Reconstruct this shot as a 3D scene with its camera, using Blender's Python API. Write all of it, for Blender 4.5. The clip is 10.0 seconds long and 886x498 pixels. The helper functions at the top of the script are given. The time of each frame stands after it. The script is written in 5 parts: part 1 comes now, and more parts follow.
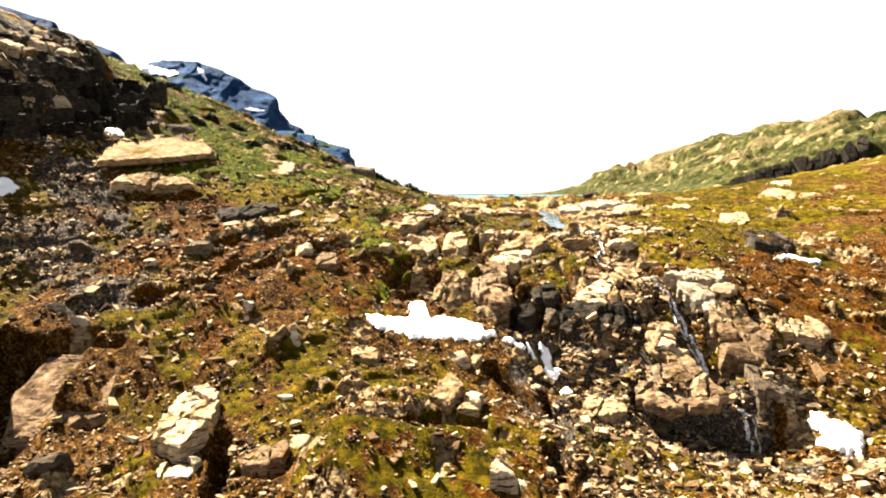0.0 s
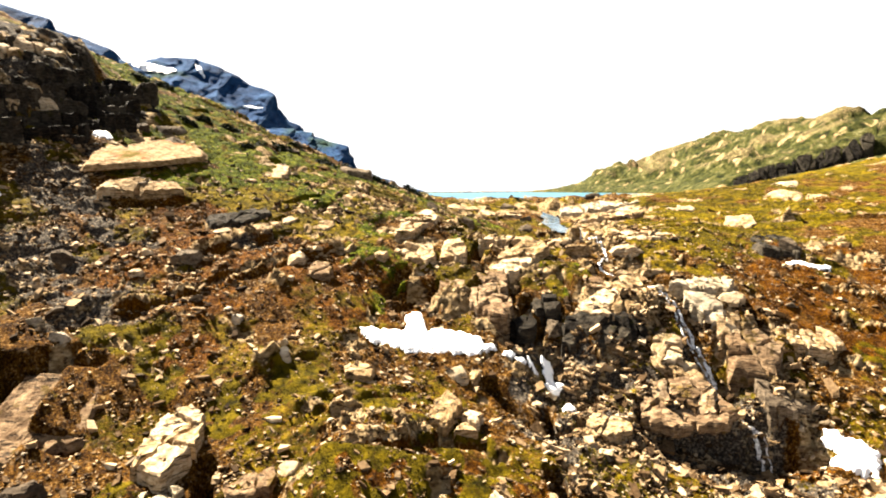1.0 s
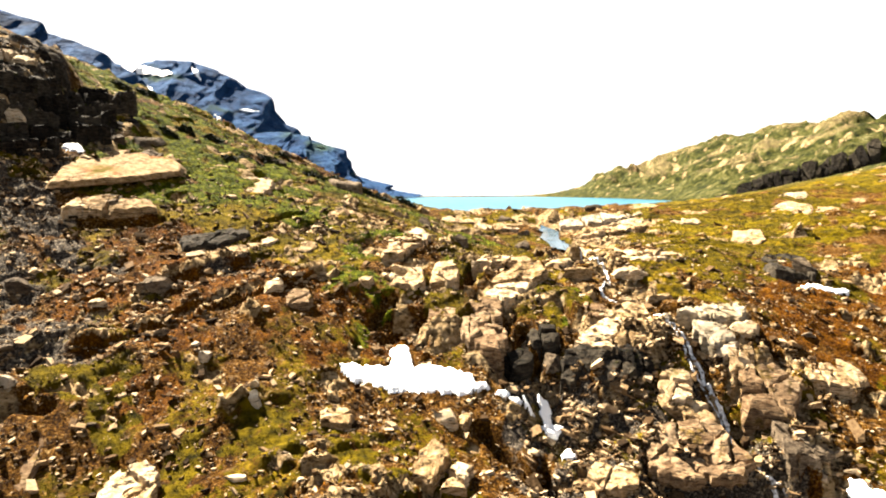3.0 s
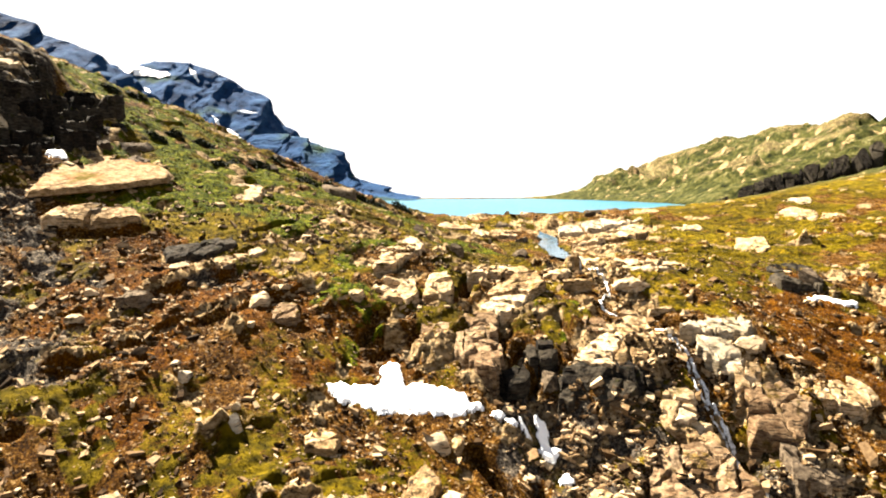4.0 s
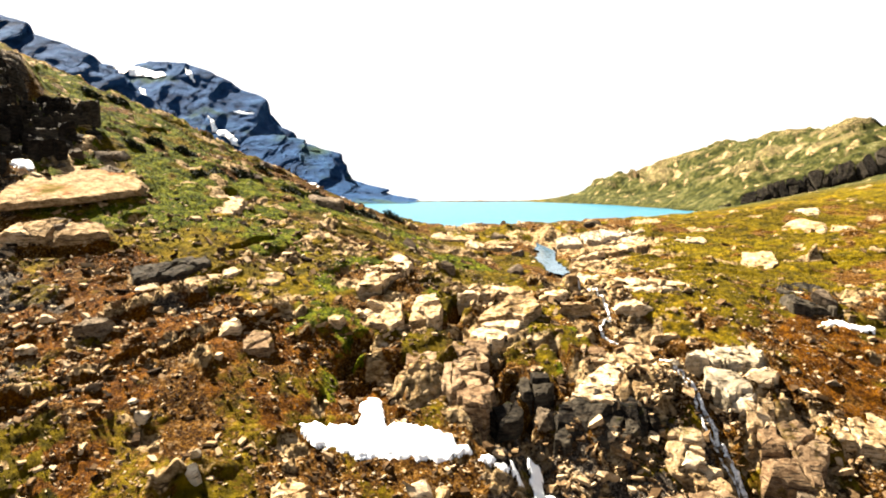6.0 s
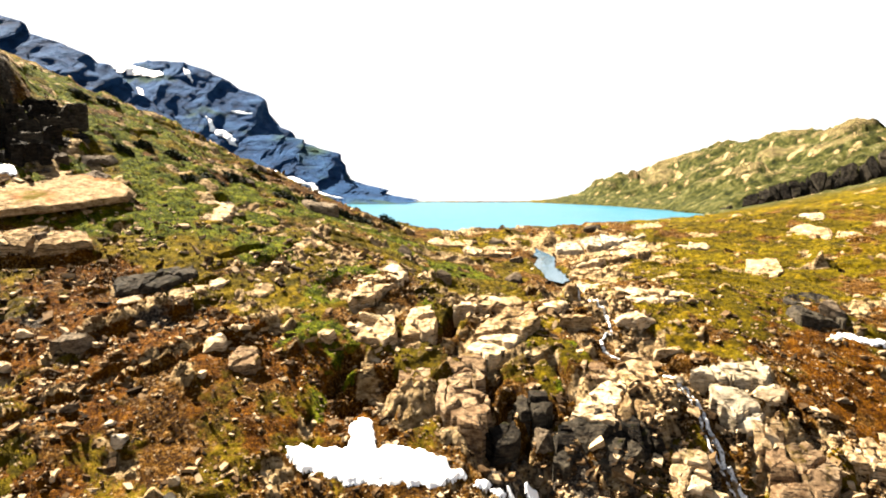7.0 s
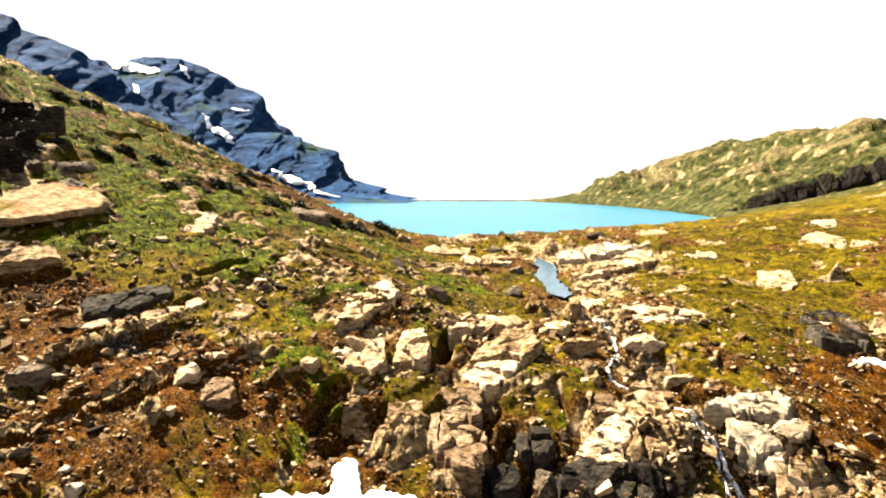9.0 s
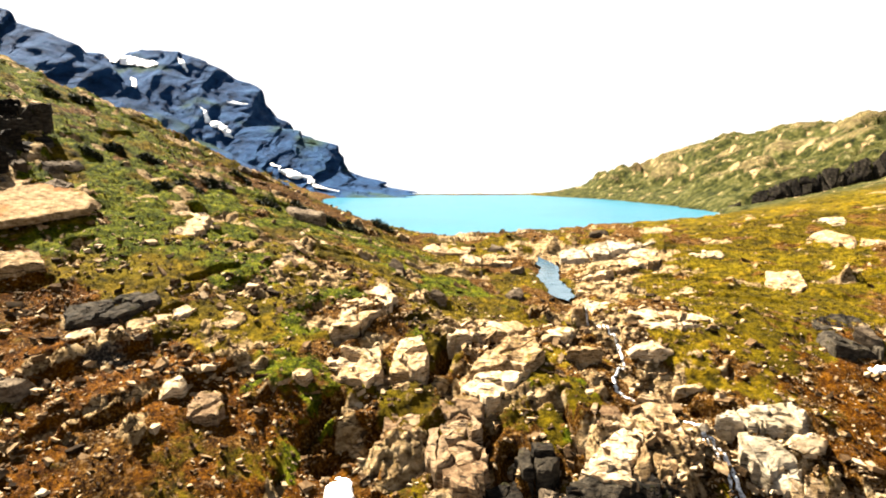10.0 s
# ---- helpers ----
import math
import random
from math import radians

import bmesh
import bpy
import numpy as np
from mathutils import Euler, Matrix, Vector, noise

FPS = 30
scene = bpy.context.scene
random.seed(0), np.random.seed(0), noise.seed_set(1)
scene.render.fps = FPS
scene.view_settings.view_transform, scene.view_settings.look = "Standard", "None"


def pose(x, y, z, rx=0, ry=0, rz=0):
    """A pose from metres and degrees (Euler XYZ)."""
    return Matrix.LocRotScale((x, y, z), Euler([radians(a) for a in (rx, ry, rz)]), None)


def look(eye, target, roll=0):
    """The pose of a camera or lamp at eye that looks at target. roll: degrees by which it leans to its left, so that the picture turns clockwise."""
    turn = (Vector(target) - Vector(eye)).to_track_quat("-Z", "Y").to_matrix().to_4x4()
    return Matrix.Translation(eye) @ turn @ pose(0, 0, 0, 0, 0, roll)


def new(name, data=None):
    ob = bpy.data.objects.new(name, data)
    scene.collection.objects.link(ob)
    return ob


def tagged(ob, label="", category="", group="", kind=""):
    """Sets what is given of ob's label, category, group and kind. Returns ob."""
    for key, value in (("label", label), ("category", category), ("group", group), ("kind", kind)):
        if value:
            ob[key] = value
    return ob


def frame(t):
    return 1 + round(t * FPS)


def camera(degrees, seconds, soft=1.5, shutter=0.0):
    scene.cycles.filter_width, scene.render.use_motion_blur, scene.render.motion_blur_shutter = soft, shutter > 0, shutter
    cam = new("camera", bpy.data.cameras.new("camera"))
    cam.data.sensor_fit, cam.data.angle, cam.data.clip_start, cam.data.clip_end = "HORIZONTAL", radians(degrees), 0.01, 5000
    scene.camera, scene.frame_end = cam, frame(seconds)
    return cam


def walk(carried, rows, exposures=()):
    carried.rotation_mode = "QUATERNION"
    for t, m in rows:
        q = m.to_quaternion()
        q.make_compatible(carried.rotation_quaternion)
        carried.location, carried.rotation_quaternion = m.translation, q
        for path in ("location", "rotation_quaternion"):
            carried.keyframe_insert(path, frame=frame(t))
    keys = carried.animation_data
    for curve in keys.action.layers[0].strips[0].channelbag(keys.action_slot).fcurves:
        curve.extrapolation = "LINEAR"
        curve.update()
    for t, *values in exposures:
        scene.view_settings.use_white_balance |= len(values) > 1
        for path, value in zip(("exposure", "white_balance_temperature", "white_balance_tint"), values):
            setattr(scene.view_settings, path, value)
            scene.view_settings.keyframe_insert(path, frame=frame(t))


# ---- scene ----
cam = camera(70.0, 10.0, 2.0)
PATH = [
    (0, (0.041, -0.014, 1.747), (0.049, 1.978, 1.567), -0.3),
    (0.5, (0.21, 1.899, 2.468), (0.218, 3.89, 2.278), -0.4),
    (1, (0.513, 3.939, 3.358), (0.52, 5.93, 3.166), -0.4),
    (1.5, (0.838, 5.877, 4.147), (0.844, 7.868, 3.955), -0.4),
    (2, (1.321, 7.95, 4.933), (1.326, 9.94, 4.742), -0.4),
    (2.5, (1.722, 9.85, 5.57), (1.728, 11.841, 5.381), -0.4),
    (4, (3.128, 15.676, 7.475), (3.135, 17.668, 7.29), -0.4),
    (4.5, (3.581, 17.449, 8.068), (3.588, 19.44, 7.884), -0.4),
    (5, (3.975, 19.291, 8.751), (3.983, 21.283, 8.567), -0.3),
    (5.5, (4.363, 21.045, 9.286), (4.372, 23.036, 9.102), -0.2),
    (7, (5.472, 26.403, 11.194), (5.482, 28.394, 11.007), -0.1),
    (7.5, (5.708, 28.082, 11.72), (5.718, 30.073, 11.531), -0.0),
    (8, (5.946, 29.839, 12.276), (5.955, 31.83, 12.087), -0.1),
    (8.5, (6.105, 31.483, 12.874), (6.114, 33.474, 12.683), 0.0),
    (9, (6.279, 33.255, 13.55), (6.289, 35.245, 13.351), -0.0),
    (9.5, (6.412, 35.035, 14.21), (6.421, 37.024, 13.998), -0.0),
    (10, (6.56, 36.909, 14.788), (6.568, 38.896, 14.566), -0.1),
]
walk(cam, [(t, look(eye, target, roll)) for t, eye, target, roll in PATH], ((0.0, 3.1, 6500, 10), (5.0, 3.07, 6500, 10), (10.0, 2.97, 6500, 10)))

# ---- light ----
SUN_UP, SUN_TURN = 48.0, 45.0   # the sun's height, and how far to the left of straight ahead it stands
world = bpy.data.worlds.new("sky")
scene.world = world
world.use_nodes = True
wn = world.node_tree
sky = wn.nodes.new("ShaderNodeTexSky")
sky.sky_type, sky.sun_disc = "NISHITA", False
sky.sun_elevation, sky.sun_rotation = radians(SUN_UP), radians(-SUN_TURN)
sky.air_density, sky.dust_density, sky.ozone_density, sky.altitude = 1.0, 1.0, 1.0, 2600
wn.nodes["Background"].inputs["Strength"].default_value = 0.021
veil = wn.nodes.new("ShaderNodeHueSaturation")   # thin high haze
veil.inputs["Saturation"].default_value = 0.3
wn.links.new(sky.outputs["Color"], veil.inputs["Color"])
wn.links.new(veil.outputs["Color"], wn.nodes["Background"].inputs["Color"])
sun = new("sun", bpy.data.lights.new("sun", "SUN"))
sun.data.energy, sun.data.angle, sun.data.color = 5.0, radians(0.5), (1.0, 0.89, 0.72)
sun_way = Vector((-math.sin(radians(SUN_TURN)) * math.cos(radians(SUN_UP)), math.cos(radians(SUN_TURN)) * math.cos(radians(SUN_UP)), math.sin(radians(SUN_UP))))
sun.matrix_world = look(sun_way * 100, (0, 0, 0))


# ---- materials ----
class Nodes:
    """A node material, built line by line."""

    depth = 1.36   # above 1: deeper, more saturated earth colours

    def __init__(self, name, rough=0.9, specular=0.25, depth=None):
        self.depth = depth or Nodes.depth
        self.mat = bpy.data.materials.new(name)
        self.mat.use_nodes = True
        self.tree = self.mat.node_tree
        self.bsdf = self.tree.nodes["Principled BSDF"]
        self.bsdf.inputs["Roughness"].default_value = rough
        self.bsdf.inputs["Specular IOR Level"].default_value = specular
        self.spot = self.add("ShaderNodeTexCoord").outputs["Object"]

    def add(self, kind, **values):
        n = self.tree.nodes.new(kind)
        for key, value in values.items():
            n.inputs[key].default_value = value
        return n

    def link(self, a, b):
        self.tree.links.new(a, b)
        return b

    def noise(self, scale, detail=4.0, stretch=None, lean=None, rough=0.55):
        n = self.add("ShaderNodeTexNoise", Scale=scale, Detail=detail, Roughness=rough)
        src = self.spot
        if stretch:
            m = self.add("ShaderNodeMapping")
            m.inputs["Scale"].default_value = stretch
            m.inputs["Rotation"].default_value = lean or (0, 0, 0)
            self.link(src, m.inputs["Vector"])
            src = m.outputs["Vector"]
        self.link(src, n.inputs["Vector"])
        return n.outputs["Fac"]

    def cells(self, scale):
        n = self.add("ShaderNodeTexVoronoi", Scale=scale)
        self.link(self.spot, n.inputs["Vector"])
        return n

    def deep(self, c):
        return tuple(v ** self.depth for v in c)

    def ramp(self, fac, stops):
        n = self.add("ShaderNodeValToRGB")
        el = n.color_ramp.elements
        while len(el) < len(stops):
            el.new(0.5)
        for e, (p, c) in zip(el, stops):
            e.position, e.color = p, (*self.deep(c), 1)
        self.link(fac, n.inputs["Fac"])
        return n.outputs["Color"]

    def step(self, fac, a, b):
        n = self.add("ShaderNodeMapRange")
        n.interpolation_type = "SMOOTHSTEP"
        n.inputs["From Min"].default_value, n.inputs["From Max"].default_value = a, b
        self.link(fac, n.inputs["Value"])
        return n.outputs["Result"]

    def math(self, op, a, b):
        n = self.add("ShaderNodeMath")
        n.operation = op
        for socket, v in zip(n.inputs, (a, b)):
            if isinstance(v, (int, float)):
                socket.default_value = v
            else:
                self.link(v, socket)
        return n.outputs["Value"]

    def mix(self, fac, a, b, blend="MIX"):
        n = self.add("ShaderNodeMix")
        n.data_type, n.blend_type = "RGBA", blend
        for socket, v in ((n.inputs["Factor"], fac), (n.inputs[6], a), (n.inputs[7], b)):
            if isinstance(v, (int, float)):
                socket.default_value = v
            elif isinstance(v, tuple):
                socket.default_value = (*self.deep(v), 1)
            else:
                self.link(v, socket)
        return n.outputs[2]

    def attribute(self, name):
        n = self.add("ShaderNodeAttribute")
        n.attribute_name = name
        return n.outputs["Fac"]

    def cracks(self, scale, stretch, lean, width):
        """1 in narrow cracks between tilted blocks, 0 elsewhere."""
        n = self.add("ShaderNodeTexVoronoi", Scale=scale)
        n.feature = "DISTANCE_TO_EDGE"
        m, w = self.add("ShaderNodeMapping"), self.add("ShaderNodeTexNoise", Scale=1.1, Detail=3.0)
        m.inputs["Scale"].default_value, m.inputs["Rotation"].default_value = stretch, lean
        self.link(self.spot, w.inputs["Vector"])
        shift = self.add("ShaderNodeVectorMath")
        shift.operation = "MULTIPLY_ADD"
        shift.inputs[1].default_value = (0.9, 0.9, 0.9)
        self.link(w.outputs["Color"], shift.inputs[0])
        self.link(self.spot, shift.inputs[2])
        self.link(shift.outputs["Vector"], m.inputs["Vector"])
        self.link(m.outputs["Vector"], n.inputs["Vector"])
        return self.math("SUBTRACT", 1.0, self.step(n.outputs["Distance"], 0.2 * width, width))

    def colour(self, c):
        if isinstance(c, tuple):
            self.bsdf.inputs["Base Color"].default_value = (*self.deep(c), 1)
        else:
            self.link(c, self.bsdf.inputs["Base Color"])

    def bump(self, height, strength, distance):
        n = self.add("ShaderNodeBump", Strength=strength, Distance=distance)
        self.link(height, n.inputs["Height"])
        self.link(n.outputs["Normal"], self.bsdf.inputs["Normal"])


PALE = ((0.22, (0.055, 0.036, 0.016)), (0.38, (0.19, 0.132, 0.068)), (0.53, (0.385, 0.29, 0.18)), (0.76, (0.62, 0.53, 0.40)))
GREY = ((0.22, (0.022, 0.018, 0.014)), (0.5, (0.12, 0.095, 0.07)), (0.8, (0.34, 0.28, 0.21)))


def rock_material(name, stops, lichen=(0.16, 0.13, 0.03), much=0.58, seamed=True, cracked=0.75, broad=0.55, mossy=None):
    m = Nodes(name, 0.92, 0.05)
    grain = m.noise(0.9, 8, (1, 1, 2.6), (0.5, 0.35, 0.6), 0.65)
    fine = m.noise(5.0, 5)
    own = m.add("ShaderNodeObjectInfo").outputs["Random"]
    value = m.math("ADD", m.math("MULTIPLY", grain, 0.75), m.math("ADD", m.math("MULTIPLY", fine, 0.25), m.math("SUBTRACT", m.math("MULTIPLY", own, 0.2), 0.05)))
    c = m.ramp(value, stops)
    seam = m.step(m.noise(1.3, 6, (0.4, 0.4, 3.2), (0.5, 0.3, 0.2)), 0.36, 0.44)
    if seamed:
        c = m.mix(m.math("SUBTRACT", 1.0, seam), c, (0.07, 0.055, 0.04))
    c = m.mix(m.math("MULTIPLY", m.step(m.noise(broad, 5), much, much + 0.12), 0.8), c, lichen)
    blotch = m.step(m.noise(2.4, 6, (1, 1, 1.6), (0.4, 0.2, 0.5), 0.72), 0.55, 0.66)
    c = m.mix(m.math("MULTIPLY", blotch, 0.55), c, (0.085, 0.06, 0.035))
    if mossy:
        c = m.mix(m.step(m.noise(0.11, 5, (1, 0.5, 1), (0, 0, 0.7)), mossy, mossy + 0.06), c, (0.17, 0.13, 0.012))
    crack = m.math("MULTIPLY", m.cracks(0.3, (0.55, 2.4, 2.6), (0.5, 0.35, 0.8), 0.06), m.step(m.noise(0.35, 3), 0.52, 0.66))
    c = m.mix(m.math("MULTIPLY", crack, cracked), c, (0.02, 0.014, 0.009))
    m.colour(c)
    m.bump(m.math("SUBTRACT", m.math("ADD", m.math("MULTIPLY", grain, 1.0), m.math("MULTIPLY", seam, 0.35)), m.math("MULTIPLY", crack, 0.8)), 1.0, 0.16)
    return m.mat


def ground_material():
    m = Nodes("mountain_ground", 0.97, 0.04)
    fine, mid, broad = m.noise(3.2, 6, rough=0.7), m.noise(0.8, 5), m.noise(0.16, 4)
    speck = m.noise(1.7, 3, rough=0.6)
    earth = m.ramp(m.math("ADD", m.math("MULTIPLY", fine, 0.65), m.math("MULTIPLY", mid, 0.35)), ((0.3, (0.012, 0.006, 0.0015)), (0.46, (0.06, 0.029, 0.004)), (0.57, (0.175, 0.095, 0.016)), (0.70, (0.45, 0.33, 0.17))))
    turf = m.ramp(m.math("ADD", m.math("MULTIPLY", mid, 0.6), m.math("MULTIPLY", fine, 0.4)),
                  ((0.3, (0.02, 0.02, 0.0006)), (0.44, (0.125, 0.098, 0.001)), (0.55, (0.172, 0.136, 0.003)), (0.69, (0.265, 0.205, 0.028))))
    turf = m.mix(m.step(broad, 0.42, 0.6), turf, m.ramp(mid, ((0.3, (0.04, 0.03, 0.0008)), (0.49, (0.155, 0.115, 0.002)), (0.7, (0.29, 0.21, 0.025)))))
    dark = m.step(m.noise(0.28, 5, rough=0.6), 0.5, 0.62)
    turf = m.mix(m.math("MULTIPLY", dark, 0.8), turf, m.ramp(mid, ((0.35, (0.016, 0.018, 0.001)), (0.6, (0.062, 0.054, 0.001)))))
    wide = m.step(m.noise(0.065, 5, rough=0.6), 0.47, 0.6)
    turf = m.mix(m.math("MULTIPLY", wide, 0.6), turf, m.ramp(mid, ((0.35, (0.024, 0.02, 0.001)), (0.62, (0.10, 0.076, 0.002)), (0.75, (0.24, 0.18, 0.03)))))
    green = m.ramp(m.math("ADD", m.math("MULTIPLY", mid, 0.6), m.math("MULTIPLY", fine, 0.4)),
                   ((0.32, (0.014, 0.02, 0.001)), (0.45, (0.06, 0.077, 0.001)), (0.55, (0.14, 0.15, 0.003)), (0.70, (0.28, 0.255, 0.04))))
    turf = m.mix(m.step(m.math("ADD", m.attribute("lush"), m.math("MULTIPLY", m.math("SUBTRACT", speck, 0.5), 0.8)), 0.25, 0.7), turf, green)
    # turf across the water: greyer and paler, distance haze put into its colour
    hazed_turf = m.ramp(m.noise(0.22, 7, rough=0.68), ((0.34, (0.012, 0.016, 0.006)), (0.47, (0.055, 0.06, 0.02)), (0.58, (0.11, 0.106, 0.04)), (0.74, (0.27, 0.25, 0.15))))
    turf = m.mix(m.attribute("hazed_turf"), turf, hazed_turf)
    heath = m.ramp(m.math("ADD", m.math("MULTIPLY", mid, 0.4), m.math("MULTIPLY", fine, 0.6)),
                   ((0.32, (0.014, 0.004, 0.0008)), (0.48, (0.10, 0.044, 0.0015)), (0.61, (0.215, 0.105, 0.006)), (0.78, (0.36, 0.235, 0.09))))
    moss = m.ramp(mid, ((0.3, (0.03, 0.028, 0.001)), (0.48, (0.112, 0.088, 0.002)), (0.68, (0.19, 0.145, 0.006))))
    rock = m.ramp(m.math("ADD", m.math("MULTIPLY", m.noise(0.7, 8, (0.6, 1.8, 1.8), (0.2, 0.1, 0.65), 0.68), 0.8), m.math("MULTIPLY", fine, 0.2)),
                  ((0.3, (0.04, 0.027, 0.012)), (0.42, (0.19, 0.132, 0.066)), (0.54, (0.40, 0.31, 0.19)), (0.72, (0.60, 0.51, 0.37))))
    crack = m.math("MULTIPLY", m.cracks(0.28, (0.5, 2.4, 2.4), (0.2, 0.1, 0.65), 0.07), m.step(m.noise(0.3, 3), 0.4, 0.58))
    rock = m.mix(m.math("MULTIPLY", crack, 0.85), rock, (0.02, 0.014, 0.009))
    scree = m.ramp(fine, ((0.3, (0.014, 0.012, 0.011)), (0.5, (0.075, 0.064, 0.053)), (0.7, (0.30, 0.26, 0.21))))
    grit = m.math("MULTIPLY", m.step(m.noise(2.1, 2, rough=0.5), 0.57, 0.64), m.step(m.noise(0.45, 4), 0.42, 0.58))
    earth = m.mix(m.math("MULTIPLY", grit, 0.6), earth, (0.30, 0.22, 0.13))
    heath = m.mix(m.math("MULTIPLY", grit, 0.5), heath, (0.30, 0.20, 0.11))
    scree = m.mix(m.math("MULTIPLY", grit, 0.8), scree, (0.33, 0.28, 0.21))
    c = earth
    for name, layer, lo, hi in (("scree", scree, 0.35, 0.65), ("rust", heath, 0.25, 0.6), ("grass", turf, 0.25, 0.55), ("moss", moss, 0.3, 0.6), ("rock", rock, 0.4, 0.7)):
        edge = m.math("ADD", m.attribute(name), m.math("MULTIPLY", m.math("SUBTRACT", speck, 0.5), 0.9))
        c = m.mix(m.step(edge, lo, hi), c, layer)
    m.colour(c)
    m.bump(m.math("ADD", fine, m.math("MULTIPLY", speck, 0.8)), 1.0, 0.35)
    return m.mat


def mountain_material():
    m = Nodes("hazed_mountain_rock", 0.95, 0.05, 1.16)
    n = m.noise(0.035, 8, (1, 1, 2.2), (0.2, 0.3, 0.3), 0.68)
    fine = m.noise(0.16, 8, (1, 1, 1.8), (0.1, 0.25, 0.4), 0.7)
    # the blue of distance haze is put into the rock colour
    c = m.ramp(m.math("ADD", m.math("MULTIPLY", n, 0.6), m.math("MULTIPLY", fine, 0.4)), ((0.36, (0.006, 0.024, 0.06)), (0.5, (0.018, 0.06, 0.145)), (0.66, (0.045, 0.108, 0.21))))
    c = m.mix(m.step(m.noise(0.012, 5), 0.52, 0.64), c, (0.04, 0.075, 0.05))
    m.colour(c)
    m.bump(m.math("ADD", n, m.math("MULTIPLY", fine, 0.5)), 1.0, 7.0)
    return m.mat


def snow_material():
    m = Nodes("old_snow", 0.7, 0.3, 1.0)
    n = m.noise(0.8, 5)
    m.colour(m.ramp(n, ((0.25, (0.74, 0.75, 0.77)), (0.5, (0.88, 0.89, 0.9)))))
    m.bump(n, 0.4, 0.2)
    return m.mat


def lake_material():
    m = Nodes("glacial_lake_water", 0.3, 0.08, 1.0)
    n = m.noise(0.02, 3)
    m.colour(m.ramp(n, ((0.3, (0.006, 0.078, 0.128)), (0.7, (0.011, 0.105, 0.155)))))
    m.bump(m.noise(1.2, 4, (1, 2.2, 1)), 0.35, 0.15)
    return m.mat


def pool_material():
    m = Nodes("clear_pool_water", 0.15, 0.25, 1.0)
    m.colour((0.03, 0.06, 0.085))
    m.bump(m.noise(1.5, 3), 0.25, 0.1)
    return m.mat


def foam_material():
    m = Nodes("white_water", 0.35, 0.5, 1.0)
    n = m.noise(3.0, 4, (1, 0.3, 1))
    m.colour(m.ramp(n, ((0.38, (0.10, 0.10, 0.10)), (0.52, (0.62, 0.64, 0.66)), (0.7, (0.85, 0.86, 0.87)))))
    m.bump(n, 0.6, 0.1)
    return m.mat


def tuft_material(name, stops):
    m = Nodes(name, 0.8, 0.15)
    g = m.add("ShaderNodeNewGeometry").outputs["Random Per Island"]
    m.colour(m.ramp(g, stops))
    return m.mat


def scatter_rock_material(name, stops):
    m = Nodes(name, 0.92, 0.05)
    g = m.add("ShaderNodeNewGeometry").outputs["Random Per Island"]
    n = m.noise(2.5, 5)
    m.colour(m.ramp(m.math("ADD", m.math("MULTIPLY", g, 0.6), m.math("MULTIPLY", n, 0.4)), stops))
    m.bump(n, 0.7, 0.1)
    return m.mat


GROUND = ground_material()
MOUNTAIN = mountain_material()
SNOW = snow_material()
LAKE = lake_material()
POOL = pool_material()
FOAM = foam_material()
ROCK_PALE = rock_material("pale_gneiss", PALE)
ROCK_GREY = rock_material("grey_gneiss", GREY, (0.09, 0.085, 0.03), 0.6)
ROCK_RUST = rock_material("lichened_gneiss", PALE, (0.30, 0.12, 0.010), 0.555, cracked=0.3, broad=0.1, seamed=False, mossy=0.57)
ROCK_WHITE = rock_material("bleached_gneiss", ((0.25, (0.16, 0.13, 0.09)), (0.48, (0.34, 0.29, 0.21)), (0.74, (0.56, 0.50, 0.41))), much=0.66)
ROCK_BROWN = rock_material("brown_gneiss", ((0.25, (0.04, 0.028, 0.018)), (0.45, (0.17, 0.115, 0.07)), (0.62, (0.32, 0.24, 0.16)), (0.85, (0.46, 0.38, 0.28))), (0.14, 0.10, 0.02), 0.56)
# near-black: the shade on these rock faces is put into their colour
ROCK_SHADED = rock_material("shade_darkened_gneiss", ((0.25, (0.008, 0.008, 0.008)), (0.5, (0.024, 0.022, 0.02)), (0.8, (0.15, 0.13, 0.1))), (0.06, 0.06, 0.015), 0.6)
STONES = scatter_rock_material("scattered_stone", ((0.2, (0.03, 0.02, 0.011)), (0.38, (0.12, 0.08, 0.044)), (0.58, (0.28, 0.205, 0.125)), (0.8, (0.46, 0.375, 0.265))))


# ---- relief of the land ----
LAKE_Z = -1.5


LATTICE = np.random.default_rng(7).uniform(0, 2 * np.pi, 1 << 16)
LATTICE_X, LATTICE_Y = np.cos(LATTICE).astype(np.float32) * 1.5, np.sin(LATTICE).astype(np.float32) * 1.5


def soft_noise(x, y, seed=0):
    """Smooth noise over the plan, -1 to 1."""
    x, y = np.broadcast_arrays(np.asarray(x, np.float32), np.asarray(y, np.float32))
    ix, iy = np.floor(x), np.floor(y)
    fx, fy = x - ix, y - iy
    ux, uy = fx * fx * (3 - 2 * fx), fy * fy * (3 - 2 * fy)
    base = ix.astype(np.int32) * 167 + iy.astype(np.int32) * 24691 + seed * 5261
    rows = []
    for dy in (0, 1):
        pair = []
        for dx in (0, 1):
            k = (base + (dx * 167 + dy * 24691)) & 0xFFFF
            pair.append(LATTICE_X[k] * (fx - dx) + LATTICE_Y[k] * (fy - dy))
        rows.append(pair[0] + ux * (pair[1] - pair[0]))
    return rows[0] + uy * (rows[1] - rows[0])


def fbm(x, y, size, octaves=4, seed=0, gain=0.5):
    total, amp = 0.0, 1.0
    for k in range(octaves):
        total = total + amp * soft_noise(x / size * 2 ** k + 17.3 * k, y / size * 2 ** k - 9.1 * k, seed + k)
        amp *= gain
    return total


